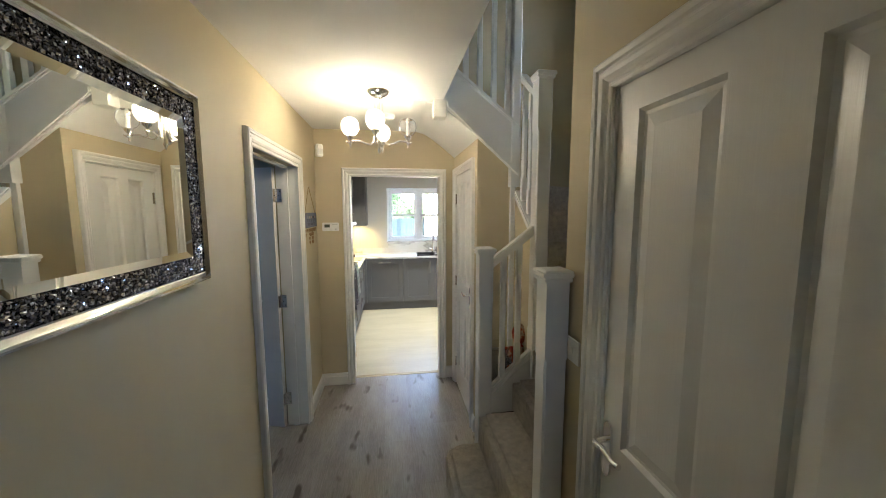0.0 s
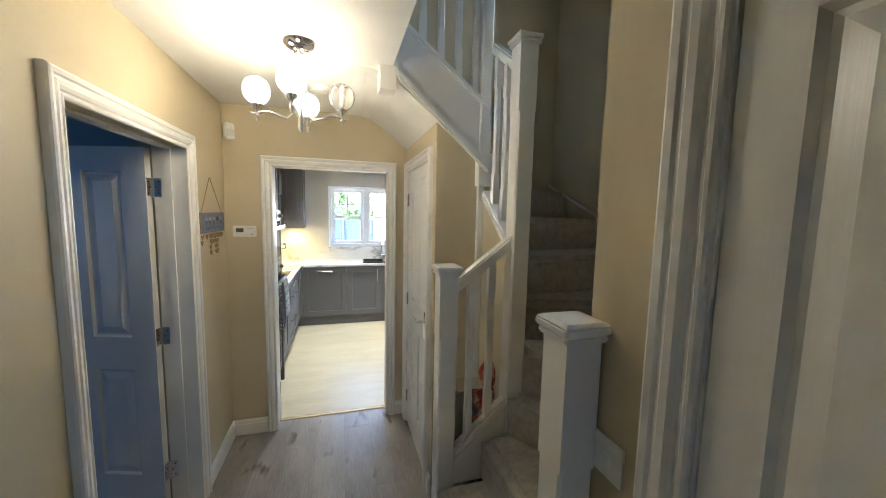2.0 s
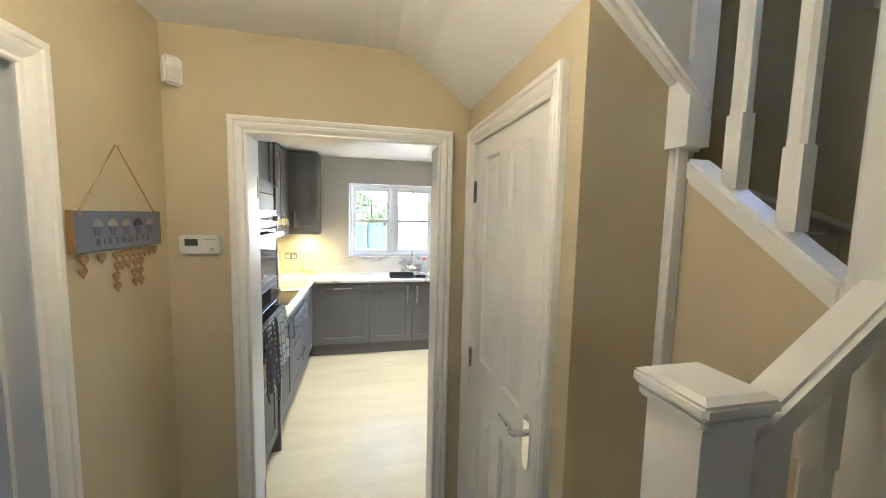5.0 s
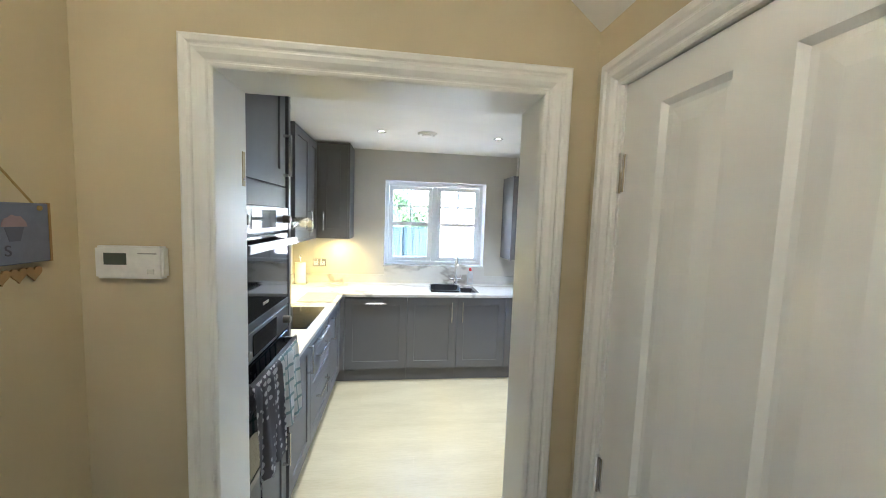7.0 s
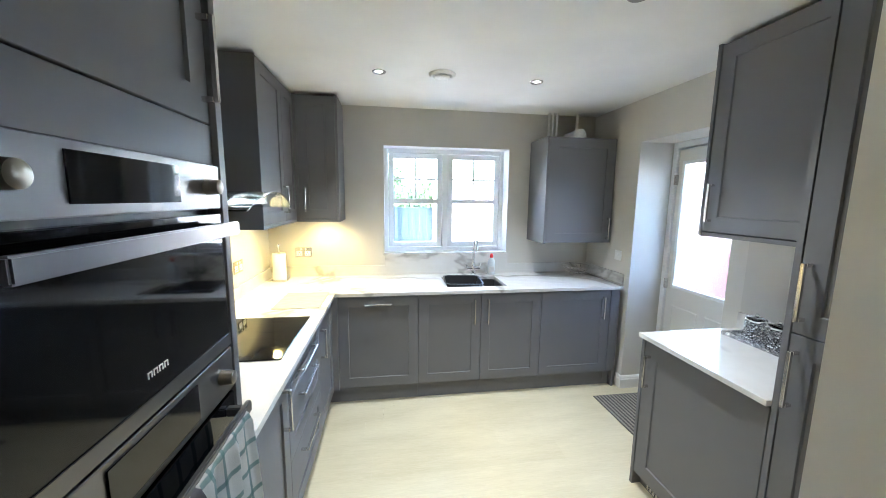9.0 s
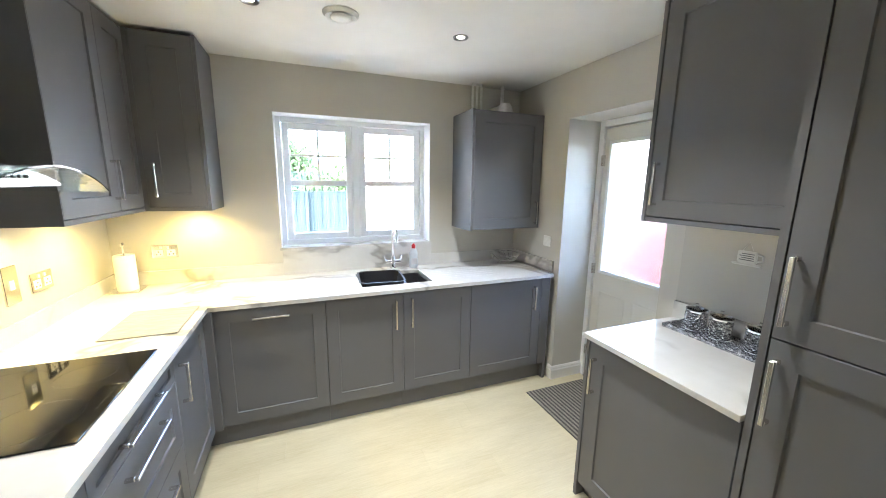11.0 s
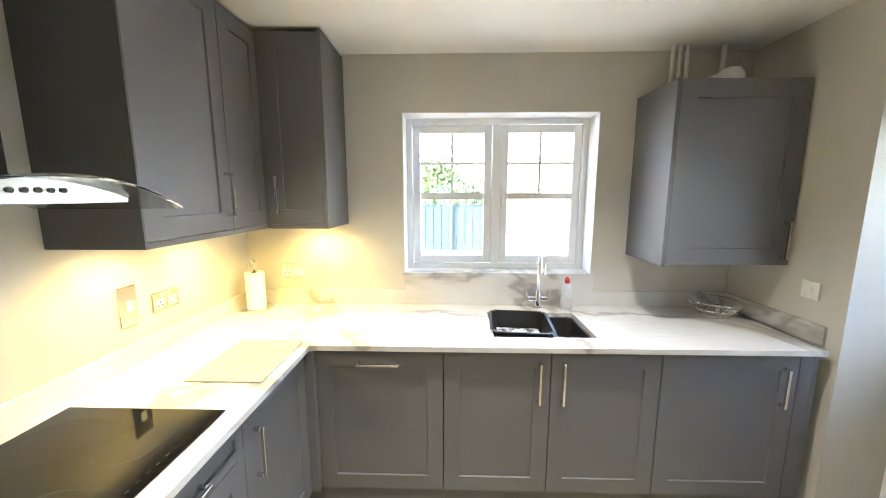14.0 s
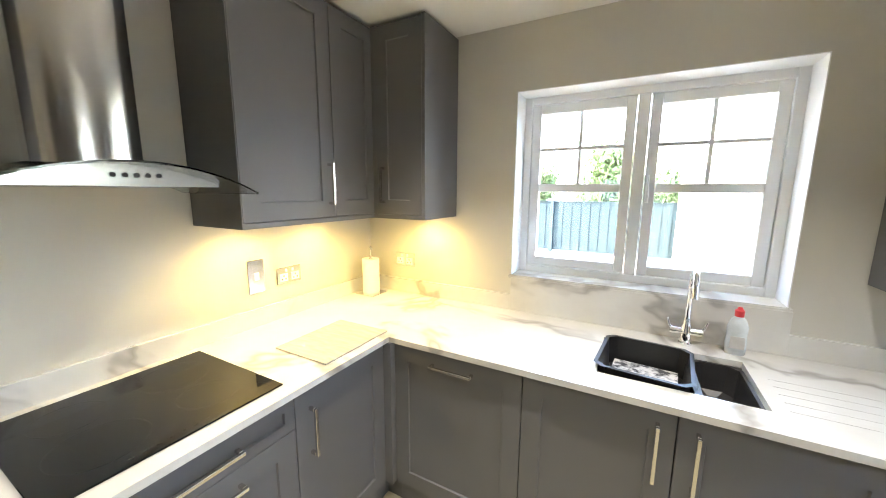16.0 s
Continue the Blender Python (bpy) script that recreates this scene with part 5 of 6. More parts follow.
def basin(x0, y0, x1, y1, depth, t=0.012, lean=0.02):
    bm = bmesh.new()
    rings = []
    for off, z in ((-t, 0.0), (0.0, 0.0), (lean * 0.6, -depth + 0.02), (lean + 0.012, -depth)):
        c = 0.03
        a, b, e, f = x0 + off, y0 + off, x1 - off, y1 - off
        rings.append([bm.verts.new((px, py, z)) for px, py in ((a + c, b), (e - c, b), (e, b + c), (e, f - c), (e - c, f), (a + c, f), (a, f - c), (a, b + c))])
    for p, q in zip(rings, rings[1:]):
        for i in range(8):
            bm.faces.new((p[i], p[(i + 1) % 8], q[(i + 1) % 8], q[i]))
    bm.faces.new(rings[-1])
    bmesh.ops.recalc_face_normals(bm, faces=bm.faces[:])
    return bm


SW_, SD_ = SX1 - SX0, SY1 - SY0
part("main_bowl", basin(0.012, 0.012, 0.315, SD_ - 0.012, 0.175), M_SINK, sk)
part("half_bowl", basin(0.34, 0.012, SW_ - 0.012, SD_ - 0.012, 0.13), M_SINK, sk)
part("waste", lathe([(0, 0), (0.03, 0), (0.032, -0.003), (0, -0.004)], 20, (0.42, 0.18, -0.124)), M_CHROME, sk)
wb = thing("washing_up_bowl", pose(SX0 + 0.160, SY0 + 0.180, WT1 - 0.122, 0, 0, -5), "black washing-up bowl standing in the sink", "bowl")
part("bowl", join(basin(-0.150, -0.165, 0.152, 0.165, 0.135, 0.014, 0.015)), M_BLACK, wb)
bmesh_ = boxes((-0.12, -0.13, 0.045, 0.12, 0.13, 0.05))
bpy.data.objects[wb.children[0].name].location.z = 0.142
foam = Mat("soapy_water", 0.25)
foam.colour(foam.ramp(foam.noise(28, 5), [(0.42, (0.10, 0.10, 0.11)), (0.58, (0.75, 0.74, 0.72))])).bump(foam.noise(60, 4), 0.5, 0.006)
part("soapy_water", bmesh_, foam.m, wb, "foamy water")
mg = thing("cup", pose(SX0 + 0.12, SY0 + 0.13, WT1 - 0.088) @ pose(0, 0, 0, 78, 0, 30), "white cup lying in the washing-up water", "cup")
part("cup", lathe([(0, 0), (0.028, 0), (0.036, 0.05), (0.038, 0.085), (0.035, 0.085), (0.033, 0.05), (0.025, 0.006), (0, 0.006)], 20), M_WHITE, mg)
part("handle", tube([(0.035, 0, 0.07), (0.058, 0, 0.062), (0.058, 0, 0.035), (0.033, 0, 0.025)], 0.005, 8), M_WHITE, mg)

tp = thing("kitchen_tap", pose(0.866, 7.335, WT1), "chrome kitchen mixer tap with two levers", "tap")
part("base", lathe([(0, 0), (0.027, 0), (0.027, 0.010), (0.021, 0.016), (0.021, 0.085), (0.016, 0.095), (0.014, 0.12), (0, 0.12)], 24), M_CHROME, tp)
part("spout", tube([(0, 0, 0.11), (0, 0, 0.26), (0, -0.006, 0.30), (0, -0.03, 0.335), (0, -0.065, 0.348), (0, -0.10, 0.335), (0, -0.122, 0.30), (0, -0.128, 0.262), (0, -0.13, 0.245)], [0.0115] * 8 + [0.013], 16), M_CHROME, tp)
part("cross_bar", tube([(-0.062, 0, 0.062), (0.062, 0, 0.062)], 0.016, 16), M_CHROME, tp)
for s in (-1, 1):
    part("lever", tube([(s * 0.052, 0, 0.066), (s * 0.066, 0, 0.085), (s * 0.074, -0.004, 0.115)], [0.009, 0.006, 0.005], 12), M_CHROME, tp)

bt = thing("detergent_bottle", pose(1.04, 7.325, WT1), "clear washing-up liquid bottle with a red cap", "bottle")
bot = lathe([(0, 0), (0.030, 0), (0.034, 0.006), (0.036, 0.05), (0.033, 0.085), (0.035, 0.12), (0.026, 0.150), (0.014, 0.165), (0.012, 0.172), (0, 0.172)], 24)
bmesh.ops.scale(bot, verts=bot.verts[:], vec=(1.05, 0.6, 1))
part("bottle", bot, plain("milky_bottle", (0.62, 0.66, 0.68), 0.15), bt)
part("cap", lathe([(0.016, 0.165), (0.017, 0.19), (0.010, 0.197), (0.007, 0.205), (0, 0.205)], 18), plain("red_cap", (0.62, 0.025, 0.03), 0.3), bt, "red flip cap")
part("label", join(prism([(-0.026, 0.03), (0.026, 0.03), (0.024, 0.082), (-0.024, 0.082)], -0.0235, -0.0215, "y")), plain("bottle_label", (0.55, 0.53, 0.52), 0.4), bt)

kr = thing("kitchen_roll", pose(-0.865, 7.262, WT1), "white kitchen roll on a chrome stand", "kitchen roll")
part("base", boxes((-0.075, -0.075, 0.0, 0.075, 0.075, 0.010), bevel=0.003), M_CHROME, kr)
part("pole", lathe([(0.005, 0.010), (0.005, 0.285), (0.011, 0.292), (0.013, 0.302), (0.008, 0.314), (0, 0.316)], 16), M_CHROME, kr)
paper = Mat("paper_roll", 0.95, spec=0.1)
paper.colour((0.84, 0.81, 0.74)).bump(paper.noise(120, 3), 0.5, 0.003)
part("paper_roll", lathe([(0.02, 0.012), (0.052, 0.012), (0.054, 0.016), (0.054, 0.232), (0.052, 0.236), (0.02, 0.236)], 32), paper.m, kr)

cb = thing("glass_chopping_board", pose(-0.527, 6.60, WT1), "pale glass chopping board on the worktop", "chopping board")
mgl = Mat("pale_glass_board", 0.12)
mgl.colour(mgl.ramp(mgl.noise(14, 3, 0.5, (1, 4, 1)), [(0.3, (0.40, 0.39, 0.33)), (0.7, (0.50, 0.48, 0.41))]))
part("board", boxes((-0.15, -0.192, 0.001, 0.15, 0.192, 0.0075), bevel=0.002), mgl.m, cb)

M_PLATE = metal("polished_plate", (0.72, 0.70, 0.66), 0.12)
wall_plate("cooker_switch", pose(KX0 + 0.001, 6.548, 1.16, 0, 0, 90), 0.084, 0.165, "polished steel cooker switch above the worktop", "switch", [(0, 0.0, 0.026, 0.04)], M_PLATE)
wall_plate("wall_socket", pose(KX0 + 0.001, 6.735, 1.133, 0, 0, 90), 0.148, 0.088, "polished steel double socket above the worktop", "socket", [(-0.02, 0.027, 0.012, 0.016), (0.02, 0.027, 0.012, 0.016)], M_PLATE, 2)
wall_plate("wall_socket", pose(-0.696, KY1 - 0.001, 1.133, 0, 0, 0), 0.148, 0.088, "polished steel double socket beside the window", "socket", [(-0.02, 0.027, 0.012, 0.016), (0.02, 0.027, 0.012, 0.016)], M_PLATE, 2)
wall_plate("wall_switch", pose(KX1 - 0.001, 6.90, 1.155, 0, 0, -90), 0.086, 0.086, "white fused switch by the back door", "switch", [(0, 0, 0.02, 0.03)], M_WHITE)

# ceiling fittings
M_RING = metal("dull_chrome_ring", (0.30, 0.29, 0.28), 0.3)
M_LED = glowing("downlight_lens", (1.0, 0.95, 0.88), 0.5)
for x, y in ((0.020, 6.525), (1.085, 6.53), (0.018, 5.472), (1.062, 5.478)):
    dn = thing("downlight", pose(x, y, CZ), "chrome recessed ceiling spotlight", "downlight", "ceiling spotlights")
    part("trim_ring", lathe([(0.044, 0.0), (0.045, -0.003), (0.041, -0.006), (0.031, -0.004), (0.022, -0.001), (0.021, 0.0)], 28), M_RING, dn)
    part("lens", lathe([(0.021, -0.0005), (0.0, -0.001)], 24), M_LED, dn)
    lamp("downlight_lamp", "SPOT", SPOT_W, pose(x, y, CZ - 0.012), (0.99, 0.985, 0.96), 0.025, angle=98, blend=0.9)
ev = thing("ceiling_vent", pose(0.425, 6.50, CZ), "round white extractor vent on the ceiling", "vent")
part("ring", lathe([(0.0, 0.0), (0.088, 0.0), (0.088, -0.006), (0.074, -0.018), (0.062, -0.014), (0.058, -0.006), (0, -0.006)], 36), M_WHITE, ev)
part("cone", lathe([(0, -0.030), (0.030, -0.029), (0.050, -0.022), (0.053, -0.017), (0.040, -0.010), (0, -0.008)], 32), M_WHITE, ev)

# pipes and an unidentified white lump, shaped as an elbow, over the boiler cabinet
bp = thing("boiler_pipes", pose(1.62, 7.34, 2.165), "white painted boiler pipes running into the ceiling", "pipes")
for x in (-0.06, -0.02, 0.02, 0.22):
    part("pipe", tube([(x, 0, 0.0), (x, 0, CZ - 2.166)], 0.0105 if x < 0.1 else 0.014, 12), M_WHITE, bp)
fl = thing("boiler_flue", pose(1.79, 7.20, 2.166), "white rounded lump on top of the boiler cabinet", "flue")
part("elbow", join(lathe([(0.062, 0), (0.064, 0.02), (0.06, 0.06), (0.04, 0.095), (0, 0.105)], 24), tube([(0, 0.0, 0.05), (0, 0.21, 0.05)], 0.05, 20)), M_WHITE, fl)

# wire fruit bowl
wbwl = thing("wire_bowl", pose(1.862, 7.225, WT1), "chrome wire fruit bowl on the worktop", "bowl")
for r, z in ((0.055, 0.004), (0.10, 0.045), (0.135, 0.092)):
    part("wire_ring", tube([(r * math.cos(2 * math.pi * k / 32), r * math.sin(2 * math.pi * k / 32), z) for k in range(33)], 0.0028, 6), M_CHROME, wbwl)
for k in range(18):
    a = 2 * math.pi * k / 18
    b = a + 0.45
    part("wire", tube([(0.055 * math.cos(a), 0.055 * math.sin(a), 0.004), (0.10 * math.cos((a + b) / 2), 0.10 * math.sin((a + b) / 2), 0.045), (0.135 * math.cos(b), 0.135 * math.sin(b), 0.092)], 0.002, 5), M_CHROME, wbwl)

# tray with three canisters
tr = thing("tray", pose(1.958, 5.475, WT1), "silver mosaic tray under the canisters", "tray")
part("tray", boxes((-0.075, -0.215, 0.0, 0.075, 0.215, 0.006), (-0.085, -0.225, 0.0, -0.075, 0.225, 0.020), (0.075, -0.225, 0.0, 0.085, 0.225, 0.020), (-0.075, -0.225, 0.0, 0.075, -0.215, 0.020), (-0.075, 0.215, 0.0, 0.075, 0.225, 0.020), bevel=0.002), M_SILVER, tr)
for y in (5.597, 5.485, 5.335):
    cn = thing("canister", pose(1.965, y, WT1 + 0.0065) @ Matrix.Scale(0.9, 4), "silver crushed-crystal canister with a glass lid", "canister", "three canisters on the tray")
    part("body", lathe([(0, 0), (0.050, 0), (0.052, 0.003), (0.052, 0.115), (0.049, 0.118), (0, 0.118)], 32), M_SILVER, cn)
    part("band", lathe([(0.0525, 0.0), (0.0545, 0.002), (0.0545, 0.010), (0.0525, 0.012)], 32), M_CHROME, cn)
    part("lid", lathe([(0.0, 0.119), (0.049, 0.119), (0.050, 0.124), (0.035, 0.130), (0.010, 0.133), (0.006, 0.138), (0.010, 0.145), (0.008, 0.152), (0, 0.154)], 28), M_GLASS, cn, "clear glass lid with a small knob")
    part("rim", lathe([(0.0525, 0.108), (0.055, 0.110), (0.055, 0.118), (0.0525, 0.1195), (0.050, 0.1185)], 32), M_CHROME, cn)
gp = thing("splashback", pose(KX1 - 0.001, 5.10, 1.006), "glossy stone coloured glass splashback above the worktop", "splashback")
part("panel", boxes((-0.005, 0.0, 0.0, 0.0, 0.672, 0.438), bevel=0.001), painted("back_painted_glass", (0.58, 0.555, 0.50), 0.12, 400, 0.00002, 0.01, 0.5), gp)
sg = thing("mug_sign", pose(KX1 - 0.0065, 5.475, 1.275) @ Matrix.Scale(0.72, 4), "small white cup-shaped sign hung on the wall", "wall sign")
part("cup", boxes((-0.014, -0.055, 0.0, 0.0, 0.055, 0.078), bevel=0.006, segs=2), M_WHITE, sg)
part("saucer", boxes((-0.016, -0.085, -0.016, 0.0, 0.085, 0.0), bevel=0.006, segs=2), M_WHITE, sg)
part("handle", tube([(-0.007, -0.053, 0.062), (-0.007, -0.082, 0.056), (-0.007, -0.084, 0.026), (-0.007, -0.053, 0.018)], 0.006, 8), M_WHITE, sg)
part("writing", boxes(*[(-0.0155, -0.04, 0.018 + i * 0.013, -0.0142, 0.04 - 0.012 * (i % 2), 0.023 + i * 0.013) for i in range(4)]), plain("sign_ink", (0.2, 0.2, 0.2), 0.6), sg)
part("string", tube([(-0.005, -0.03, 0.078), (-0.003, 0, 0.135), (-0.005, 0.03, 0.078)], 0.0015, 5), M_WHITE, sg)

# doormat
mt = thing("doormat", pose(2.0, 6.33, 0.0035), "grey and cream striped doormat at the back door", "doormat")
part("backing", boxes((-0.25, -0.30, 0.0, 0.30, 0.30, 0.006), bevel=0.002), plain("mat_dark", (0.085, 0.08, 0.075), 0.95), mt)
for i in range(18):
    x = -0.243 + i * 0.030
    part("stripe", boxes((x, -0.295, 0.006, x + 0.015, 0.295, 0.0095), bevel=0.002), bpy.data.materials.get("mat_light") or plain("mat_light", (0.26, 0.24, 0.21), 0.95), mt)

# tea towels over the lower oven's handle
def towel(name, y0, y1, drop_front, mat, label, amp):
    """Cloth folded over the bar, hanging in soft waves."""
    t = thing(name, pose(LX + 0.055, (y0 + y1) / 2, 1.052), label, "tea towel")
    bm = bmesh.new()
    nu, nv = 22, 26
    grid = []
    for j in range(nv + 1):
        s = j / nv
        row = []
        for i in range(nu + 1):
            u = i / nu - 0.5
            y = u * (y1 - y0) * (1 + 0.05 * s)
            wave = amp * math.sin(u * 13 + 2 * s) * (0.3 + s) + amp * 0.5 * math.sin(u * 29 + 5)
            if s < 0.25:
                a = math.pi * (s / 0.25)
                x, z = -0.014 * math.cos(a) + 0.0, 0.020 * math.sin(a)
                if s < 0.06:
                    z -= 0.10 * (0.06 - s) / 0.06
                x += wave * 0.3
            else:
                f = (s - 0.25) / 0.75
                x, z = 0.014 + wave + 0.010 * f, -drop_front * f - 0.012 * math.sin(u * 7) * f
            row.append(bm.verts.new((x, y, z)))
        grid.append(row)
    for j in range(nv):
        for i in range(nu):
            bm.faces.new((grid[j][i], grid[j][i + 1], grid[j + 1][i + 1], grid[j + 1][i]))
    bmesh.ops.solidify(bm, geom=bm.faces[:], thickness=0.003)
    part("cloth", smooth(bm), mat, t)
    return t


def check_cloth():
    m = Mat("checked_cotton", 0.9, spec=0.1)
    c = (0.74, 0.74, 0.71)
    out = None
    for st, ph, col in (((0, 60, 0), 0.0, (0.15, 0.27, 0.27)), ((0, 0, 48), 0.4, (0.17, 0.30, 0.29))):
        w = m.node("ShaderNodeTexWave", Scale=1.0)
        w.bands_direction = "Y" if st[1] else "Z"
        v = m.t.nodes.new("ShaderNodeMapping")
        m.link(m.coords(), v.inputs["Vector"])
        v.inputs["Scale"].default_value = (1, 5.2, 4.6)
        m.link(v.outputs["Vector"], w.inputs["Vector"])
        f = m.ramp(w.outputs["Fac"], [(0.88, (0, 0, 0)), (0.95, (0.75, 0.75, 0.75))])
        out = m.mix(f, out if out is not None else c, col)
    m.colour(out).bump(m.noise(400, 2), 0.5, 0.001)
    return m.m


def dotted_cloth():
    m = Mat("spotted_cotton", 0.9, spec=0.1)
    v = m.t.nodes.new("ShaderNodeTexVoronoi")
    v.inputs["Scale"].default_value, v.inputs["Randomness"].default_value = 30, 0.3
    m.link(m.coords(), v.inputs["Vector"])
    m.colour(m.ramp(v.outputs["Distance"], [(0.36, (0.72, 0.70, 0.69)), (0.42, (0.19, 0.18, 0.195))])).bump(m.noise(400, 2), 0.5, 0.001)
    return m.m


towel("tea_towel", 4.50, 4.765, 0.39, dotted_cloth(), "dark grey spotted tea towel over the oven handle", 0.012)
towel("tea_towel", 4.765, 5.01, 0.34, check_cloth(), "white and green checked tea towel over the oven handle", 0.010)

# gadget and cable by the oven housing
sc = thing("steel_jug", pose(-0.665, 5.525, WT1), "small steel jug on the worktop by the ovens", "jug")
part("body", smooth(lathe([(0, 0.0), (0.046, 0.0), (0.050, 0.006), (0.052, 0.07), (0.046, 0.13), (0.044, 0.158), (0.047, 0.164), (0.043, 0.163), (0.041, 0.15), (0.041, 0.02), (0, 0.02)], 32)), M_HANDLE, sc)
part("handle", tube([(0.042, -0.008, 0.145), (0.062, -0.012, 0.15), (0.074, -0.014, 0.12), (0.073, -0.014, 0.07), (0.066, -0.012, 0.03), (0.048, -0.008, 0.02)], [0.007, 0.009, 0.011, 0.012, 0.011, 0.008], 12), M_HANDLE, sc, "curved steel handle")
cbk = thing("black_cable", pose(-0.535, 5.365, WT1), "loose black cable coiled on the worktop", "cable")
part("cable", tube([(0.058 * math.cos(a * 0.42) * (1 - 0.02 * a), 0.055 * math.sin(a * 0.42), 0.005 + 0.003 * (a % 2)) for a in range(24)] + [(-0.10, -0.06, 0.005), (-0.2, -0.12, 0.005)], 0.004, 8), M_BLACK, cbk)

# under-cabinet lights
for x, y in ((-0.80, 6.45), (-0.80, 6.88), (-0.47, 7.25)):
    ul = thing("cabinet_light", pose(x, y, 1.4515), "small round light under the wall cabinet", "cabinet light", "lights under the wall cabinets")
    part("rim", lathe([(0.030, 0), (0.030, -0.008), (0.024, -0.009), (0.024, -0.002)], 20), M_CHROME, ul)
    part("lens", lathe([(0.024, -0.006), (0, -0.0065)], 20), glowing("warm_lens", (1.0, 0.80, 0.45), 4) if "warm_lens" not in bpy.data.materials else bpy.data.materials["warm_lens"], ul)
    lamp("cabinet_lamp", "SPOT", UNDER_W, pose(x, y, 1.438), (1.0, 0.74, 0.22), 0.03, angle=160, blend=0.8)

# small plates on the kitchen doorway's lining
for z in (0.25, 1.80):
    hp = thing("hinge_plate", pose(-0.2708, YK - 0.012, z), "bare hinge recess on the door lining", "hinge plate", "bare hinge recesses")
    part("plate", boxes((0.0, -0.008, -0.05, 0.002, 0.010, 0.05)), plain("bare_wood", (0.5, 0.40, 0.24), 0.6) if "bare_wood" not in bpy.data.materials else bpy.data.materials["bare_wood"], hp)
    part("screw", tube([(0.002, 0, -0.03), (0.003, 0, -0.03)], 0.004, 8), M_STEEL, hp)


# ---- outside ----
M_PAVE = plain("pale_paving", (0.42, 0.39, 0.34), 0.8)
setting("ground", boxes((-60, 7.75, -0.5, 60, 120, -0.16), (2.46, -60, -0.5, 60, 7.75, -0.16), (-60, -60, -0.5, -4.31, 7.75, -0.16)), M_PAVE, "pale paved ground outside", "ground")
M_FENCE = plain("blue_grey_fence", (0.026, 0.042, 0.05), 0.9, 0.1)
fn = thing("fence", pose(-6.0, 16.2, -0.16), "blue-grey close-boarded garden fence", "fence")
fb = mesh("board", boxes((0, 0, 0.06, 0.126, 0.018, 1.46), bevel=0.003), M_FENCE)
for i in range(115):
    o = new("board", fb)
    o.parent, o.location = fn, (i * 0.122, 0.02 * (i % 2), 0.0)
pm = mesh("post", boxes((0, -0.05, 0, 0.1, 0.03, 1.5), bevel=0.005), plain("fence_post", (0.03, 0.046, 0.054), 0.9, 0.1))
for i in range(7):
    o = new("post", pm)
    o.parent, o.location = fn, (0.75 + i * 1.83, -0.022, 0.0)
for z in (0.3, 1.2):
    part("rail", boxes((0, 0.04, z, 14.0, 0.09, z + 0.08)), M_FENCE, fn)
part("capping", boxes((-0.02, -0.02, 1.462, 14.05, 0.07, 1.49), bevel=0.004), M_FENCE, fn)
M_RENDERW = plain("pale_render", (0.72, 0.69, 0.64), 0.85)
hs = thing("garden_store", pose(1.52, 13.6, -0.16), "low white rendered garden store with a pale roof", "building")
part("wall", boxes((0, 0, 0, 4.2, 2.4, 2.2)), M_RENDERW, hs)
part("roof", boxes((-0.05, -0.05, 2.202, 4.25, 2.45, 2.27)), plain("roof_sheet", (0.6, 0.6, 0.58), 0.7), hs)
dd = part("door", boxes((0.9, -0.03, 0, 1.7, -0.001, 1.95), bevel=0.004), M_UPVC, hs)
part("handle", tube([(1.6, -0.03, 0.95), (1.6, -0.07, 0.95)], 0.02, 10), M_STEEL, dd)


def brick_mat():
    m = Mat("red_brick", 0.85)
    c = m.ramp(m.random(), [(0.0, (0.20, 0.070, 0.062)), (0.5, (0.27, 0.10, 0.09)), (1.0, (0.33, 0.14, 0.125))])
    m.colour(m.mix(0.3, c, m.ramp(m.noise(40, 4), [(0.3, (0.17, 0.065, 0.055)), (0.7, (0.34, 0.14, 0.125))]))).bump(m.noise(90, 3), 0.6, 0.004)
    return m.m


M_BRICK = brick_mat()
gw = thing("garden_wall", pose(3.55, 4.2, -0.16), "red brick garden wall beside the back door", "wall")
part("mortar", boxes((0.012, 0.0, 0.0, 0.205, 5.0, 1.56)), plain("mortar", (0.36, 0.33, 0.29), 0.9), gw)
part("coping", boxes((-0.03, -0.02, 1.562, 0.25, 5.02, 1.63), bevel=0.008), plain("coping_stone", (0.40, 0.37, 0.33), 0.85), gw)
bk = mesh("brick", boxes((0.0, 0.0, 0.0, 0.10, 0.215, 0.065), bevel=0.003), M_BRICK)
rest = []
for r in range(20):
    for i in range(22):
        y = i * 0.225 - (0.1125 if r % 2 else 0)
        if 1.25 < y < 4.2 and len(gw.children) < 296:
            o = new("brick", bk)
            o.parent, o.location = gw, (0.0, y, 0.006 + r * 0.077)
        elif 0 < y < 4.75:
            rest.append((0.0, y, 0.006 + r * 0.077, 0.10, y + 0.215, 0.071 + r * 0.077))
tagged(part("brickwork", boxes(*rest), M_BRICK, gw), kind="stuff")


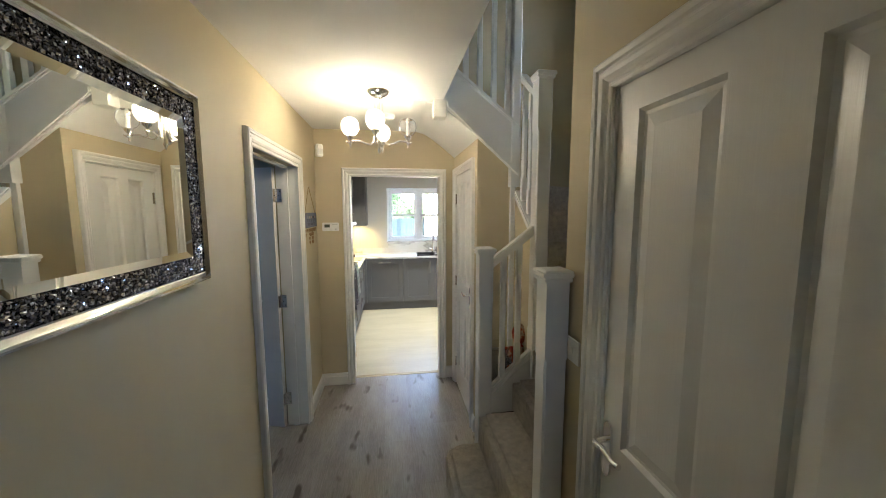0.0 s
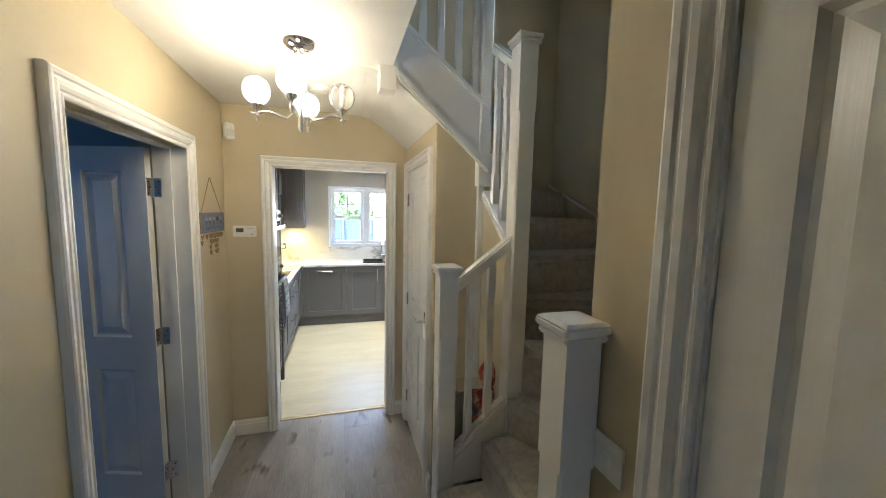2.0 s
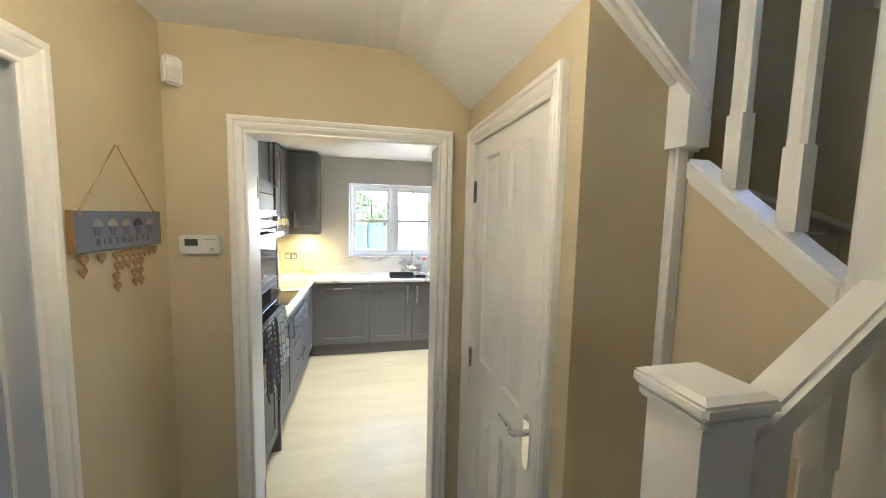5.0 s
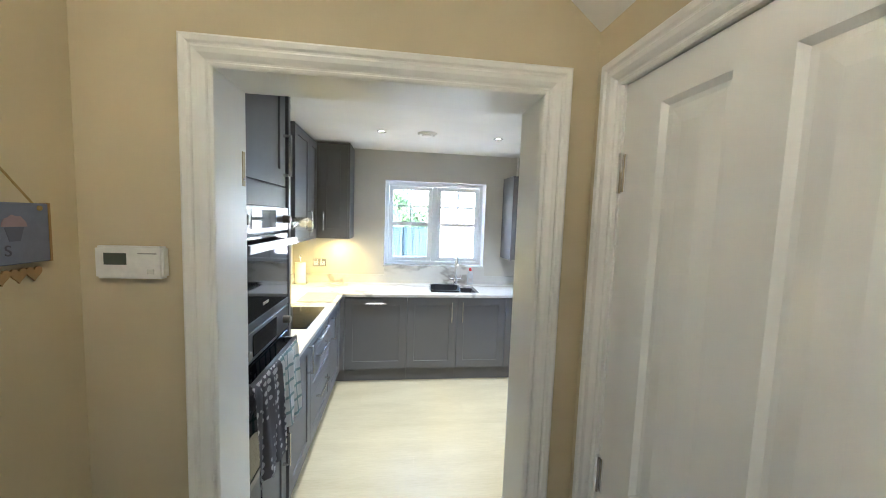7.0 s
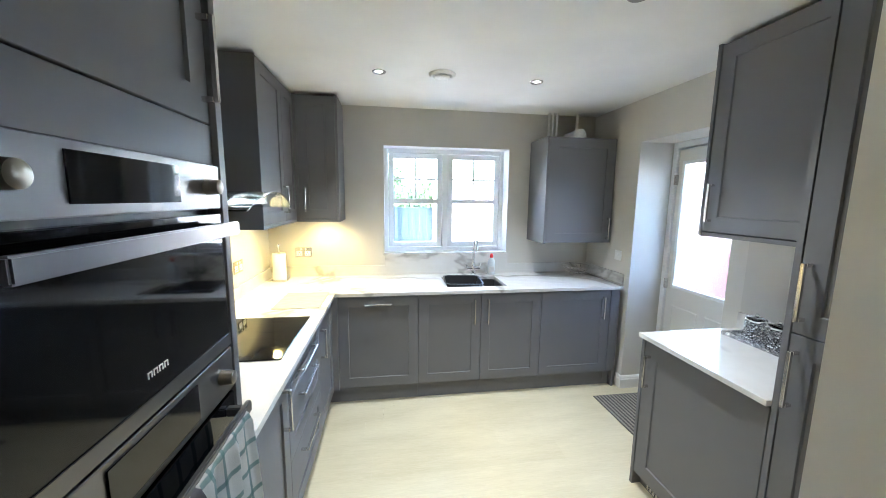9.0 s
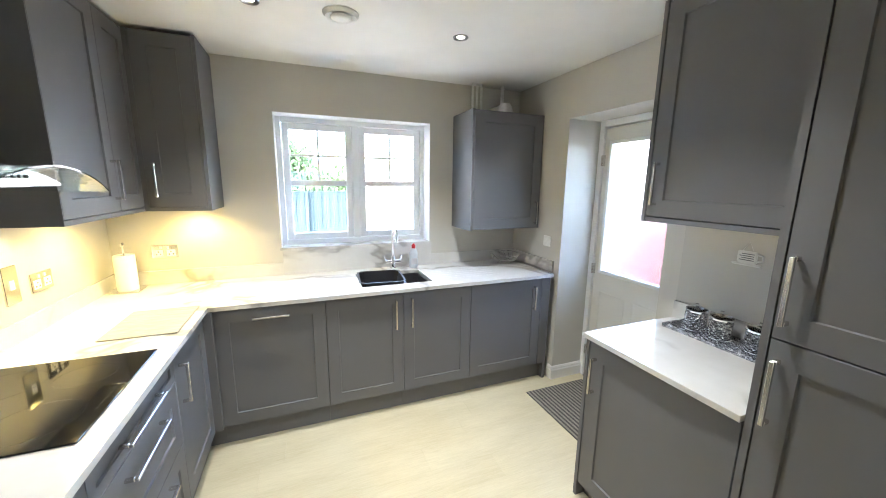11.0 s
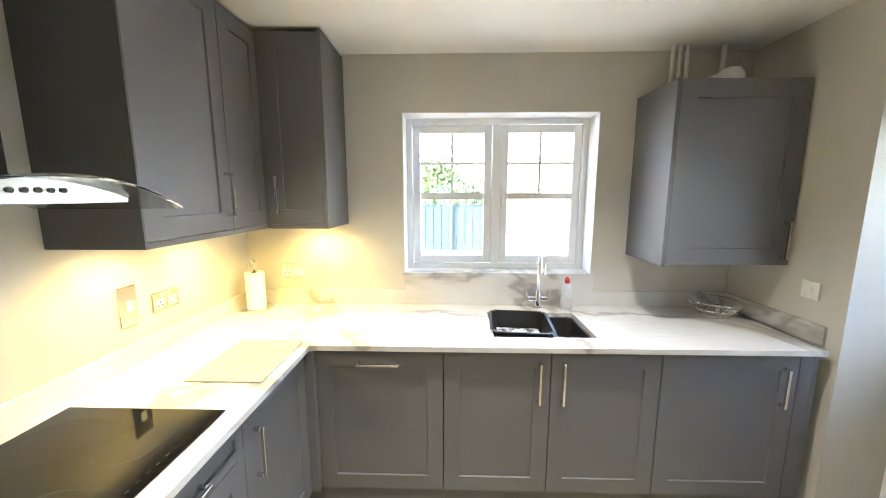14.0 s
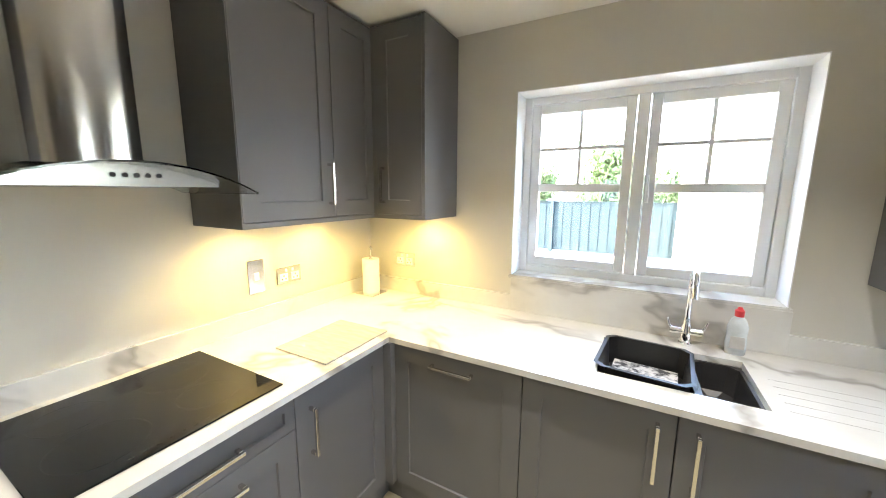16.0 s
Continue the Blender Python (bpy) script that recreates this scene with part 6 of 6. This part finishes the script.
def leafy(name, at, h, spread, count, seed, label):
    """A tree: tapered trunk, limbs, and a crown of many small leaves in clumps."""
    rng = random.Random(seed)
    t = thing(name, pose(*at), label, "tree")
    limbs = [tube([(0, 0, 0), (0.05, 0.02, h * 0.3), (0.0, 0.05, h * 0.62), (0.04, 0.0, h * 0.9)], [0.11, 0.085, 0.05, 0.015], 8)]
    tips = []
    for k in range(14):
        a, z = rng.random() * 6.28, h * rng.uniform(0.25, 0.8)
        r = spread * rng.uniform(0.5, 1.0) * (1.15 - z / h)
        tip = Vector((r * math.cos(a), r * math.sin(a), z + h * rng.uniform(0.05, 0.2)))
        tips.append(tip)
        limbs.append(tube([(0.02, 0.02, z), tip * 0.5 + Vector((0, 0, z * 0.5 + 0.05)), tip], [0.035, 0.022, 0.006], 6))
    part("trunk", join(*limbs), plain("bark", (0.12, 0.09, 0.06), 0.9), t)
    vs, fs = [], []
    for k in range(count):
        c = rng.choice(tips) * rng.uniform(0.6, 1.05) + Vector((rng.gauss(0, 0.22), rng.gauss(0, 0.22), rng.gauss(0, 0.2)))
        q = Euler((rng.random() * 6, rng.random() * 6, rng.random() * 6)).to_matrix()
        s = rng.uniform(0.06, 0.12)
        n = len(vs)
        vs += [c + q @ Vector(p) * s for p in ((-1, 0, 0), (0, -0.45, 0.12), (1, 0, 0), (0, 0.45, 0.12))]
        fs.append((n, n + 1, n + 2, n + 3))
    me = bpy.data.meshes.new("crown")
    me.from_pydata(vs, [], fs)
    lm = Mat("leaves", 0.6)
    isl = lm.t.nodes.new("ShaderNodeNewGeometry").outputs["Random Per Island"]
    lm.colour(lm.ramp(isl, [(0.0, (0.05, 0.09, 0.035)), (0.6, (0.09, 0.15, 0.06)), (1.0, (0.16, 0.23, 0.11))]))
    me.materials.append(lm.m)
    o = new("crown", me)
    o.parent = t
    return t


leafy("tree", (-0.05, 18.6, -0.16), 3.3, 1.9, 7500, 3, "leafy green garden tree behind the fence")
leafy("tree", (1.75, 18.4, -0.16), 2.4, 1.0, 4500, 5, "leafy green garden shrub tree behind the fence")
leafy("tree", (-3.4, 18.9, -0.16), 4.2, 1.7, 5500, 9, "leafy green garden tree behind the fence")


# ---- floor boards ----
def boards(parent, x0, y0, x1, y1, along, w, length, z, material, gap=0.0006):
    """Planks in staggered rows, sharing one mesh where they are whole."""
    store = {}
    u0, u1, v0, v1 = (y0, y1, x0, x1) if along == "y" else (x0, x1, y0, y1)
    rng = random.Random(4)
    v = v0
    while v < v1 - 0.01:
        ww = min(w, v1 - v)
        u = u0 - rng.random() * length
        while u < u1:
            a, b = max(u, u0), min(u + length, u1)
            if b - a > 0.02:
                key = (round(b - a, 3), round(ww, 3))
                if key not in store:
                    dx, dy = (key[1], key[0]) if along == "y" else key
                    store[key] = mesh("plank", boxes((gap, gap, -0.011, dx - gap, dy - gap, 0.0), bevel=gap * 1.5), material)
                o = new("plank", store[key])
                o.parent = parent
                o.location = (v, a, z) if along == "y" else (a, v, z)
            u += length
        v += w


boards(bpy.data.objects["floor_hall"], -0.722, -0.5, 2.04, 4.322, "y", 0.19, 1.28, 0.0, M_FLOORH, 0.00018)
boards(bpy.data.objects["floor_kitchen"], KX0, 4.366, 2.36, KY1, "x", 0.18, 1.22, 0.003, M_FLOORK, 0.00008)
